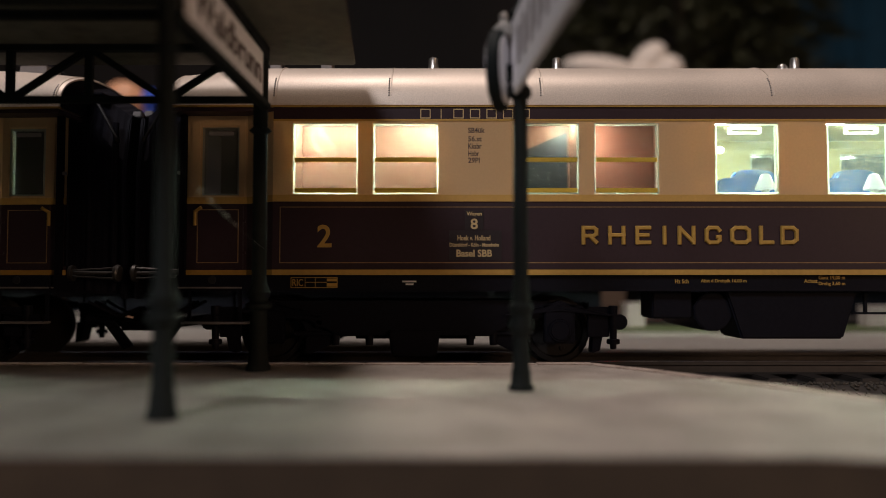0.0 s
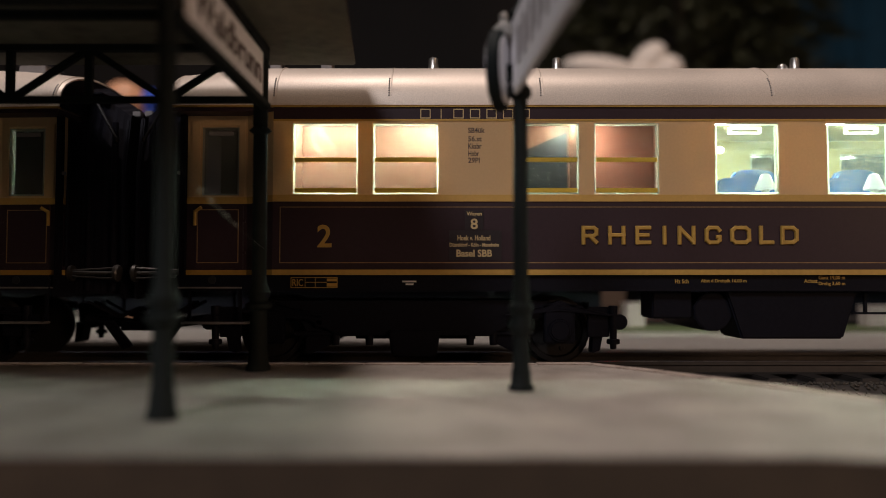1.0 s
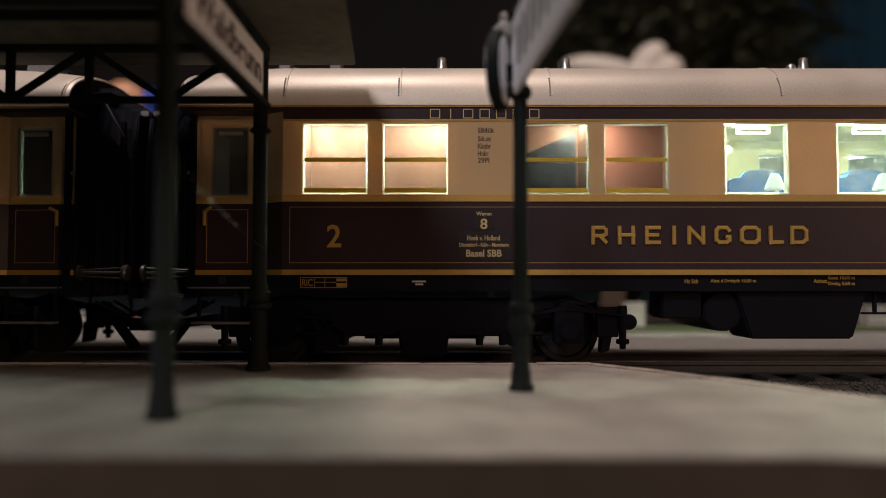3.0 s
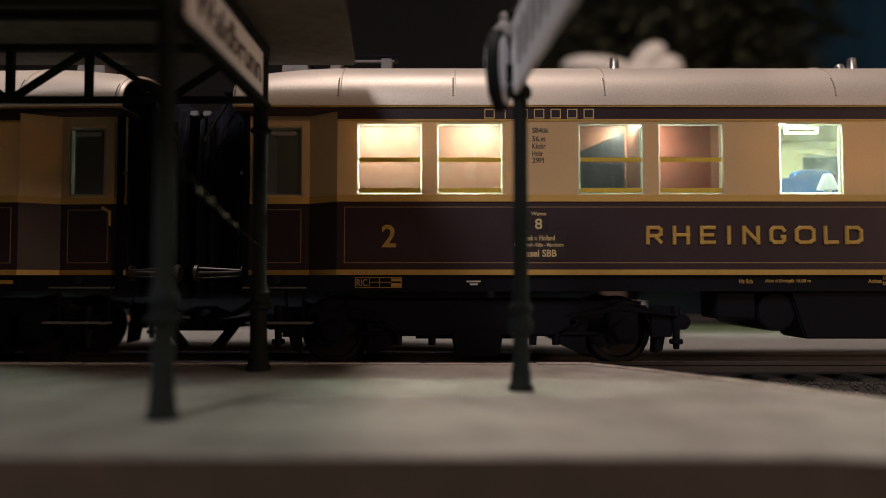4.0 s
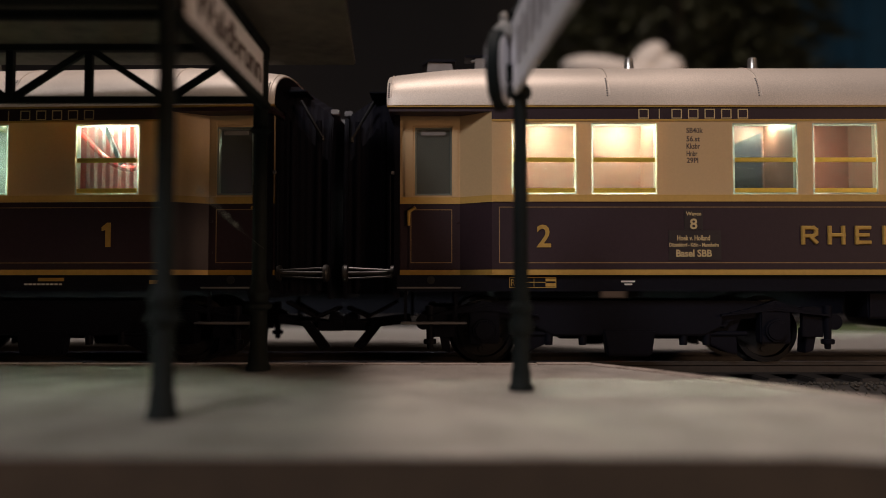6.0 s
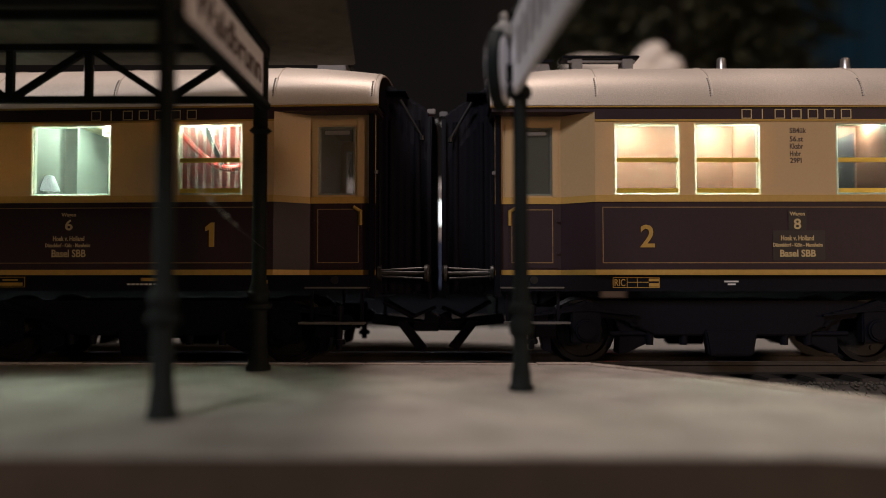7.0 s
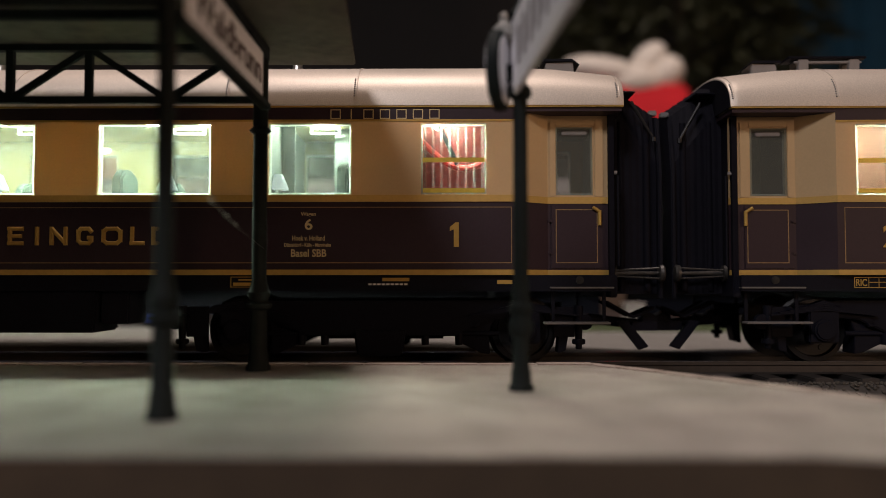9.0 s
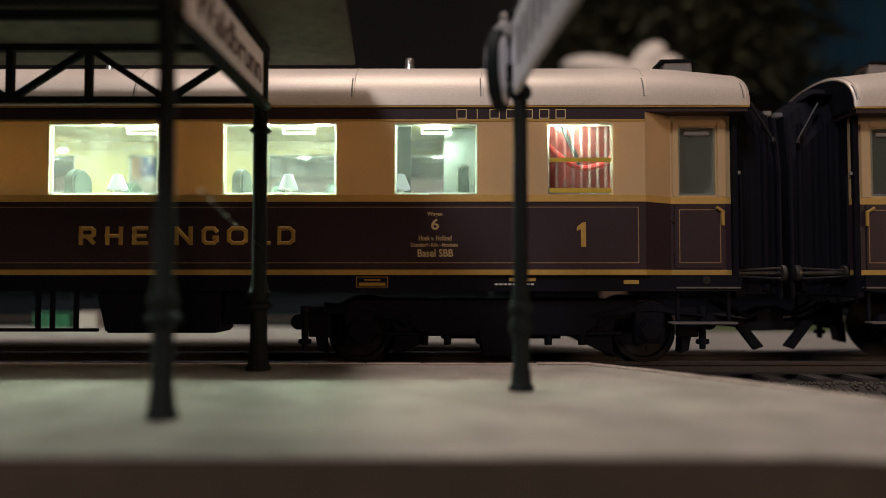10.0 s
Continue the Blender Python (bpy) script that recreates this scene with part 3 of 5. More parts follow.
    # roof
    rings = [roof_ring(-1.0, d, 0.80, 16.25), roof_ring(-0.8, d, 0.815, 16.4), roof_ring(0.6, d, 0.85, 16.45), roof_ring(4, d, 0.90, 16.5), roof_ring(9, d, 0.965, 16.5), roof_ring(14, d, 0.995, 16.5)]
    back = [roof_ring(L - u, d, k, h) for u, k, h in ((14, 0.995, 16.5), (9, 0.965, 16.5), (4, 0.9, 16.5), (0.6, 0.85, 16.45), (-0.8, 0.815, 16.4), (-1.0, 0.8, 16.25))]
    roof = part("roof", loft(B(), rings + back), SILVER, c, "silver-grey barrel roof with riveted seams")
    for u in (-1.02, L + 0.72):
        bm = loft(B(), [roof_ring(u, d, 0.775, 16.0), roof_ring(u + 0.3, d, 0.775, 16.0)])
        part("roof_end", bm, RUBBER, roof, "black roof end panel")
    for u in spec["seams"] + [-0.3, L + 0.3]:
        bm = B()
        ring = roof_ring(0, 1, 1.0, 16.5) if 10 < u < L - 10 else roof_ring(0, 1, 0.832, 16.44)
        for i, (p, q) in enumerate(zip(ring, ring[1:])):
            if 1 <= i <= 22:
                rod(bm, (d * u, p[1], p[2] + 0.0), (d * u, q[1], q[2]), 0.1, seg=6)
        seam = part("roof_seam", bm, SILVER, roof)
        bm = B()
        for i in (1, 2, 3, 20, 21, 22):
            p, q = ring[i], ring[i + 1]
            for j in range(3):
                f = j / 3
                y, z = p[1] + (q[1] - p[1]) * f, p[2] + (q[2] - p[2]) * f
                m = Matrix.Translation((d * u - 0.35, y, z))
                bmesh.ops.create_icosphere(bm, subdivisions=1, radius=0.16, matrix=m)
        # Dark grey stands for the shaded side of each rivet.
        tagged(part("rivets", bm, GREY, seam), kind="stuff")
    zt = 40.5 + 8.9
    for u, y in spec["vents"]:
        bm = turned(B(), d * u, y, [(zt - 1.4, 1.15), (zt - 0.2, 1.1), (zt + 0.9, 0.85), (zt + 2.0, 0.75), (zt + 2.4, 0.75), (zt + 2.6, 0.5), (zt + 2.65, 0.1)])
        part("roof_vent", bm, VENT_METAL, roof, "silver roof ventilator")
    for u in spec["cowls"]:
        bm = turned(B(), d * u, -1.5, [(zt - 1.2, 1.0), (zt + 0.2, 1.0), (zt + 1.0, 0.9), (zt + 1.5, 0.6), (zt + 1.7, 0.1)])
        part("roof_cowl", bm, VENT_METAL, roof)
    for (ua, ub) in spec["walks"]:
        bm = B()
        box(bm, d * ua, d * ub, -8.6, -4.6, zt + 0.85, zt + 1.25)
        plate = part("roof_walkway", bm, BLACK, roof, "dark roof walkway board on grey feet", bevel=0.12)
        bm = B()
        rod(bm, (d * (ua + 1), -8.0, zt + 0.35), (d * (ub - 0.6), -8.0, zt + 0.35), 0.22)
        for q in (ua + (ub - ua) * 0.2, ua + (ub - ua) * 0.85):
            box(bm, d * (q - 0.9), d * (q + 0.9), -8.3, -7.4, zt - 1.6, zt + 0.85)
            box(bm, d * (q - 0.9), d * (q + 0.9), -5.6, -4.8, zt - 0.8, zt + 0.85)
        part("walkway_foot", bm, GREY, plate, bevel=0.12)
    for (ua, ub) in spec["boxes"]:
        bm = B()
        prism(bm, [(d * ua, zt - 3.0), (d * ub, zt - 2.4), (d * (ub - 0.4), zt - 0.1), (d * (ua + 0.2), zt + 0.1)], -8.6, -4.0, "y")
        tank = part("roof_tank", bm, GREY, roof, "grey roof tank with a dark lid", bevel=0.12)
        part("tank_lid", prism(B(), [(d * (ua - 0.8), zt - 0.5), (d * (ua + 0.4), zt + 0.45), (d * (ub + 0.3), zt + 0.4), (d * (ub + 0.3), zt + 0.05), (d * (ua + 0.4), zt + 0.05)], -9.0, -3.6, "y"), BLACK, tank)
    for u in spec["rings"]:
        bm = B()
        n = 16
        for i in range(n):
            a, b2 = 2 * math.pi * i / n, 2 * math.pi * (i + 1) / n
            rod(bm, (d * u + 0.8 * math.cos(a), 4, zt + 0.9 + 0.8 * math.sin(a)), (d * u + 0.8 * math.cos(b2), 4, zt + 0.9 + 0.8 * math.sin(b2)), 0.22, seg=6)
        part("lifting_ring", bm, BLACK, roof)
    # floor and ceiling, inner partitions
    for ua, ub in ((0.9, 15.4), (L - 15.4, L - 0.9)):
        part("floor_plate", box(B(), d * ua, d * ub, -11.4, 11.4, zs["sole1"] - 0.6, zs["sole1"] + 0.6), BLACK, c)
    part("floor_plate", box(B(), d * 15.4, d * (L - 15.4), -14.4, 14.4, zs["sole1"] - 0.6, zs["sole1"] + 0.6), BLACK, c)
    part("inner_ceiling", box(B(), d * 15.4, d * (L - 15.4), -14.6, 14.6, zs["top"] - 0.08, zs["top"] - 0.02), CEILING, c, "cream inner ceiling")
    # Dark plates put in for the shade under the roof overhang.
    for ua, ub in ((-0.7, 15.4), (L - 15.4, L + 0.7)):
        part("soffit_shade", box(B(), d * ua, d * ub, -16.0, 16.0, zs["top"] - 0.9, zs["top"] - 0.3), MAROON, c, "dark soffit plate standing for shade over the door bay")
    spec["inside"](c, d, L, zs, wins)
    # lettering on the near side only
    spec["letters"](c, d, zs)
    lz0, lz1 = 15.87, 24.65
    la, lb = spec["lining"], L - spec["lining"]
    for s in (-1, 1):
        y = s * WY if s < 0 else WY + 0.07
        bars("panel_lining", [(d * q[0], d * q[1], q[2], q[3]) for q in ((la, lb, lz0, lz0 + .12), (la, lb, lz1 - .12, lz1), (la, la + .13, lz0, lz1), (lb - .13, lb, lz0, lz1))], y, LINING, c, 0.07)
    spec["under"](c, d, L, zs)
    wheels = bogie(c, d, 37.3, True) + bogie(c, d, L - 37.3, False)
    return c, wheels


def seat(c, d, u, y, face, material, tall):
    """A rounded coach seat; face: which way along u its back looks."""
    bm = B()
    n = 10
    for w0, w1, z1 in ((u - 0.9, u + 0.9, tall),):
        pts = []
        for i in range(n + 1):
            a = math.pi * i / n
            pts.append((y + 3.4 * math.cos(a), tall - 2.2 + 2.2 * math.sin(a)))
        prism(bm, [(y + 3.4, 14.4)] + pts + [(y - 3.4, 14.4)], d * w0, d * w1, "x")
    s = part("seat", bm, material, c, bevel=0.35)
    part("cushion", box(B(), d * (u + face * 0.9), d * (u + face * 6.0), y - 3.4, y + 3.4, 14.4, 20.5), material, s, bevel=0.6)
    return s


def bench(c, d, ua, ub, y, top, material):
    """A low rounded seat back that runs along the coach."""
    pts = [(d * ua, 14.4)]
    for i in range(9):
        a = math.pi * (1 - i / 8)
        pts.append((d * ((ua + ub) / 2 + (ub - ua) / 2 * math.copysign(abs(math.cos(a)) ** 0.5, math.cos(a))), top - 1.6 + 1.6 * math.sin(a)))
    pts.append((d * ub, 14.4))
    b = part("seat", prism(B(), pts, y - 0.9, y + 0.9, "y"), material, c, bevel=0.3)
    part("cushion", box(B(), d * ua, d * ub, y + 0.9, y + 5, 14.4, 20), material, b, bevel=0.5)


def table_lamp(c, d, u, y, z):
    bm = turned(B(), d * u, y, [(z, 1.6), (z + 0.25, 1.6), (z + 2.3, 0.75), (z + 2.5, 0.6), (z + 2.6, 0.1)], 16)
    t = part("table_lamp_shade", bm, LAMP_GLASS, c, "frosted white table lamp shade")
    part("lamp_stem", rod(B(), (d * u, y, z - 2.6), (d * u, y, z + 0.1), 0.7, 0.6), RIM, t)
    part("dining_table", box(B(), d * (u - 3.5), d * (u + 3.5), y - 2.2, y + 4.5, z - 3.1, z - 2.6), CEILING, c, "white dining table")


def lining_wall(c, d, L, zs, wins, ua, ub, material):
    """Lining of the far wall with its window openings, and of the near wall below and above the windows."""
    bm = B()
    at = ua
    for a, b, k in sorted(wins):
        if a < ua or b > ub:
            continue
        box(bm, d * at, d * a, 14.6, 15.1, zs["sole1"] + 0.6, zs["top"] - 0.1)
        box(bm, d * a, d * b, 14.6, 15.1, zs["sole1"] + 0.6, zs["win0"])
        box(bm, d * a, d * b, 14.6, 15.1, zs["win1"], zs["top"] - 0.1)
        at = b
    box(bm, d * at, d * ub, 14.6, 15.1, zs["sole1"] + 0.6, zs["top"] - 0.1)
    part("far_lining", bm, material, c)
    bm = B()
    box(bm, d * ua, d * ub, 14.2, 14.6, 38.8, 39.13)
    part("picture_rail", bm, material, c)


def screen(c, d, u, material, zs, y0=-14.6, y1=14.6):
    part("partition", box(B(), d * (u - 0.25), d * (u + 0.25), y0, y1, zs["sole1"] + 0.6, zs["top"] - 0.1), material, c)


def diode(c, d, u, zs, long=1.6, y=-2.6):
    """A flat white light-emitting diode under the inner ceiling."""
    z = zs["top"] - 0.08
    return part("ceiling_diode", box(B(), d * (u - long / 2), d * (u + long / 2), y - 0.5, y + 0.5, z - 0.16, z - 0.01), LED, c, "lit white diode under the ceiling")


def ceiling_ring(c, d, ua, ub, zs, y=0.0):
    # Glowing upright ring stands for diode light caught under the ceiling.
    ua, ub = min(ua, ub), max(ua, ub)
    bm, z0, z1, e = B(), zs["top"] - 1.4, zs["top"] - 0.35, 0.17
    for a, b, p, q in ((ua, ub, z0, z0 + e), (ua, ub, z1 - e, z1), (ua, ua + e, z0 + e, z1 - e), (ub - e, ub, z0 + e, z1 - e)):
        box(bm, d * a, d * b, y - 0.5, y + 0.5, p, q)
    t = part("bright_ring", bm, RING_GLOW, c, "glowing white oblong ring for diode light under the ceiling")
    # Plate added to keep the ring's glow off the ceiling.
    part("ring_shield", box(B(), d * (ua - 0.5), d * (ub + 0.5), y - 0.9, y + 0.9, z1 + 0.02, zs["top"] - 0.09), CEILING, t)
    return t


# coach with the second-class ends: service rooms, then a saloon with blue seats
A_WINS = [(18.5, 28.59, "split"), (30.96, 41.13, "split"), (52.97, 63.06, "split"), (65.42, 75.51, "split"),
          (84.28, 94.19, "plain"), (101.73, 111.64, "plain"), (119.18, 129.09, "plain"), (136.64, 146.55, "plain"), (154.09, 164.0, "plain"), (171.54, 181.45, "plain")]


def inside_a(c, d, L, zs, wins):
    e = 79.63
    zt = zs["top"] - 0.1
    z0 = zs["sole1"] + 0.6
    part("service_wall", box(B(), d * 16.93, d * 64.28, -0.6, 0.0, z0, zt), SALMON, c, "salmon inner wall")
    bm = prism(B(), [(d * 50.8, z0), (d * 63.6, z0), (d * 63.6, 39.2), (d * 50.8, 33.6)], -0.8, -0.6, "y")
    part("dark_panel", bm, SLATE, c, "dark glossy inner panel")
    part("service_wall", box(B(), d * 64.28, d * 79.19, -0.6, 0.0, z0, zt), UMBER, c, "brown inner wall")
    # Dark partition added to keep inner light out of the door lobby.
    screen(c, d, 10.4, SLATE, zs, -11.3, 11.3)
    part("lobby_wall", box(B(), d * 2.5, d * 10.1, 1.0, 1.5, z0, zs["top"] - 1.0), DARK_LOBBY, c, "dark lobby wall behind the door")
    screen(c, d, 17.0, SALMON, zs, -14.6, -0.6)
    screen(c, d, 42.6, SALMON, zs, -14.6, -0.6)
    screen(c, d, 64.28, SALMON, zs, -13.6, -0.6)
    for u, n in ((19.6, 1.1), (25.4, 0.8), (34.8, 0.5), (39.3, 1.2), (62.9, 0.9), (66.2, 1.0)):
        diode(c, d, u, zs, n, -4.6)
    screen(c, d, e, YELLOW_WALL, zs)
    screen(c, d, e - 0.55, SALMON, zs, -14.6, -0.6)
    lining_wall(c, d, L, zs, wins, e + 0.3, L - 16, YELLOW_WALL)
    screen(c, d, L - 10.4, YELLOW_WALL, zs, -11.3, 11.3)
    for ua in (92.26, 112.78, 133.57, 153.74, 173.91):
        ceiling_ring(c, d, ua, ua + 5.6, zs)
        diode(c, d, ua - 3.0, zs, 3.4)
    for a, b, k in wins[4:]:
        table_lamp(c, d, a + 9.4, -12.0, 27.78)
        bench(c, d, a + 2.4, a + 8.2, -9.0, 30.04, BLUE_SEAT)
        bench(c, d, a + 7.2, a + 14.6, -3.0, 32.2, BLUE_SEAT)
        bm = B()
        bmesh.ops.create_uvsphere(bm, u_segments=10, v_segments=6, radius=0.6, matrix=Matrix.Translation((d * (b + 1.5), 14.2, 38.59)))
        part("wall_lamp", bm, BULB, c)


def frieze_marks(c, d, x0, x1):
    """Seven gilt marks of the company's name, plain shapes without letters."""
    z0, z1, y = 38.45, 39.96, -WY - 0.05
    step = (x1 - x0) / 7
    for i in range(7):
        a = x0 + i * step
        w = step * (0.16 if i == 1 else 0.62)
        a0, a1 = a + (step * 0.62 - w) / 2, a + (step * 0.62 + w) / 2
        t = 0.14
        bx = [(a0, a0 + t, z0, z1)]
        if i != 1:
            bx += [(a0 + t, a1 - t, z1 - t, z1), (a0 + t, a1 - t, z0, z0 + t), (a1 - t, a1, z0, z1)]
        bars("frieze_mark", bx, y, PALE_GOLD, c, 0.1)


GLYPHS = {
    "R": [((0, 0), (0, 1)), ((0, 1), (.8, 1)), ((.8, 1), (1, .85)), ((1, .85), (1, .6)), ((1, .6), (.8, .45)), ((.8, .45), (0, .45)), ((.5, .45), (1, 0))],
    "H": [((0, 0), (0, 1)), ((1, 0), (1, 1)), ((0, .5), (1, .5))],
    "E": [((0, 0), (0, 1)), ((0, 1), (1, 1)), ((0, .5), (.85, .5)), ((0, 0), (1, 0))],
    "I": [((.5, 0), (.5, 1))],
    "N": [((0, 0), (0, 1)), ((0, 1), (1, 0)), ((1, 0), (1, 1))],
    "G": [((1, .8), (.8, 1)), ((.8, 1), (.2, 1)), ((.2, 1), (0, .8)), ((0, .8), (0, .2)), ((0, .2), (.2, 0)), ((.2, 0), (.8, 0)), ((.8, 0), (1, .2)), ((1, .2), (1, .38)), ((1, .38), (.8, .38))],
    "O": [((.2, 1), (.8, 1)), ((.8, 1), (1, .8)), ((1, .8), (1, .2)), ((1, .2), (.8, 0)), ((.8, 0), (.2, 0)), ((.2, 0), (0, .2)), ((0, .2), (0, .8)), ((0, .8), (.2, 1))],
    "L": [((0, 0), (0, 1)), ((0, 0), (1, 0))],
    "D": [((0, 0), (0, 1)), ((0, 1), (.75, 1)), ((.75, 1), (1, .78)), ((1, .78), (1, .22)), ((1, .22), (.75, 0)), ((.75, 0), (0, 0))],
}


def stroke_letter(ch, x0, x1, z0, z1, y, parent, w=0.62):
    """One raised letter drawn with broad square strokes."""
    bm = B()
    h = w / 2
    ax, bx, az, bz = (x0 + h, x1 - h, z0 + h, z1 - h) if ch != "I" else ((x0 + x1) / 2, (x0 + x1) / 2, z0 + h, z1 - h)
    for k, (p, q) in enumerate(GLYPHS[ch]):
        p, q = [Vector((ax + (bx - ax) * a, az + (bz - az) * b)) for a, b in (p, q)]
        e = (q - p).normalized() * (h if ch in "HEIL" or (p.x == q.x) else h * 0.55)
        p, q = p - e, q + e
        lift = 0.004 * k
        side = Vector((-e.y, e.x)).normalized()
        ring = [[(c.x, yy, c.y) for c in (p + side * ww, q + side * ww, q - side * ww, p - side * ww)] for yy, ww in ((y + 0.05, h), (y - 0.22 - lift, h), (y - 0.38 - lift, h * 0.6))]
        loft(bm, ring)
    return part("letter", bm, GOLD, parent, "raised gold letter", smooth=False)


def letters_a(c, d, zs):
    y = -WY
    frieze_marks(c, d, 38.32, 56.39)
    for i, ch in enumerate("RHEINGOLD"):
        x0, x1 = ((1029, 1059), (1076, 1107), (1124, 1152), (1171, 1181), (1199, 1231), (1247, 1277), (1292, 1329), (1343, 1369), (1381, 1413))[i]
        ua, ub = (x0 - 307) * 0.0877, (x1 - 307) * 0.0877
        stroke_letter(ch, ua, ub, 18.76, 21.66, y, c)
    writing("class_number", "2", 22.36, 24.56, 18.32, 21.84, y, GOLD, c, 0.4, 0.015, label="raised gold class number")
    part("route_board", box(B(), d * 42.8, d * 50.95, y - 0.12, y, 16.31, 20.96), mat("dark_board", (0.02, 0.014, 0.016), 0.4), c, "dark route board", bevel=0.05)
    part("number_board", box(B(), d * 45.25, d * 48.15, y - 0.12, y, 21.05, 24.12), bpy.data.materials["dark_board"], c, bevel=0.05)
    yb = y - 0.14
    for s, a, b, z0, z1, ft in (("Wagen", 45.52, 47.88, 23.07, 23.86, 0.02), ("8", 46.13, 47.27, 21.13, 22.8, 0.02), ("Hoek v. Holland", 44.11, 49.2, 19.38, 20.17, 0.02),
                            ("Düsseldorf - Köln - Mannheim", 42.89, 50.52, 18.41, 19.03, 0.02), ("Basel SBB", 43.94, 49.46, 16.84, 17.97, 0.025)):
        writing("route_text", s, a, b, z0, z1, yb, PALE_GOLD, c, 0.06, ft)
    for i, s in enumerate(("SB4ük", "56.st", "Kksbr", "Hnbr", "29Pl")):
        z1 = (37.03, 35.7, 34.55, 33.39, 32.33)[i]
        w = (2.6, 2.1, 2.1, 1.7, 1.8)[i]
        writing("side_text", s, 45.78, 45.78 + w, z1 - 0.85, z1, y, INK, c, 0.06, 0.02)
    ys = -WY + 0.62
    writing("sole_text", "RIC", 18.42, 20.08, 12.29, 13.42, ys, GOLD, c, 0.06, 0.01)
    x0, x1, z0, z1, t = 18.15, 25.43, 12.03, 13.69, 0.1
    bars("sole_frame", [(x0, x1, z0, z0 + t), (x0, x1, z1 - t, z1), (x0, x0 + t, z0, z1), (x1 - t, x1, z0, z1), (20.35, 20.43, z0, z1), (21.93, 22.01, z0, z1), (20.35, 23.77, (z0 + z1) / 2, (z0 + z1) / 2 + t),
                        (23.77, 25.35, z0 + 0.2, (z0 + z1) / 2 - 0.1), (23.77, 25.35, (z0 + z1) / 2 + 0.2, z1 - 0.2)], ys + 0.06, GOLD, c, 0.06)
    bars("sole_text", [(35.52, 37.71, 12.9, 13.16), (36.04, 37.27, 12.46, 12.72)], ys + 0.06, WHITE_INK, c, 0.06)
    for s, a, b, z0, z1 in (("Hz Sch", 77.97, 80.07, 12.72, 13.42), ("Abst d Drehpfk 16,00 m", 82.0, 89.1, 12.72, 13.42), ("Achsst", 98.05, 100.15, 12.81, 13.42),
                            ("Ganz 19,00 m", 100.33, 104.45, 13.25, 13.95), ("Drehg 3,60 m", 100.33, 104.45, 12.29, 12.99)):
        writing("sole_text", s, a, b, z0, z1, ys, GOLD, c, 0.05, 0.015)


def under_a(c, d, L, zs):
    z1 = zs["sole0"] + 0.2
    part("equipment_box", box(B(), d * 74.89, d * 81.13, -13.5, -6, 7.18, z1), BLACK, c, "black underfloor box", bevel=0.25)
    bm = B()
    rod(bm, (d * 84.47, -13.5, 8.25), (d * 84.47, 8, 8.25), 3.1)
    part("air_tank", bm, BLACK, c, "black underfloor tank", bevel=0.2)
    bm = B()
    prism(bm, [(d * 86.21, z1), (d * 107.08, z1), (d * 104.63, 4.04), (d * 88.66, 4.04)], -14.2, -5, "y")
    part("battery_box", bm, BLACK, c, "black tapered battery box", bevel=0.3)
    bm = B()
    for px in (108.31, 112.52, 116.9, 121.29):
        box(bm, d * px, d * (px + 0.5), -13.6, -13.0, 7.93, z1)
    box(bm, d * 106.38, d * 127.43, -13.6, -13.0, 7.84, 8.2)
    part("truss_rod", bm, BLACK, c, bevel=0.08)
    bm = B()
    prism(bm, [(d * 130.94, z1), (d * 149.35, z1), (d * 147.6, 4.39), (d * 132.69, 4.39)], -14.2, -5, "y")
    part("battery_box", bm, BLACK, c, bevel=0.3)


# coach with the first-class ends: saloon with dark green seats
B_WINS = [(20.43, 30.61, "split"), (41.57, 54.46, "plain"), (63.58, 81.3, "plain"), (91.38, 108.57, "plain")] + \
    [(91.38 + 27.6 * i, 108.57 + 27.6 * i, "plain") for i in range(1, 6)]


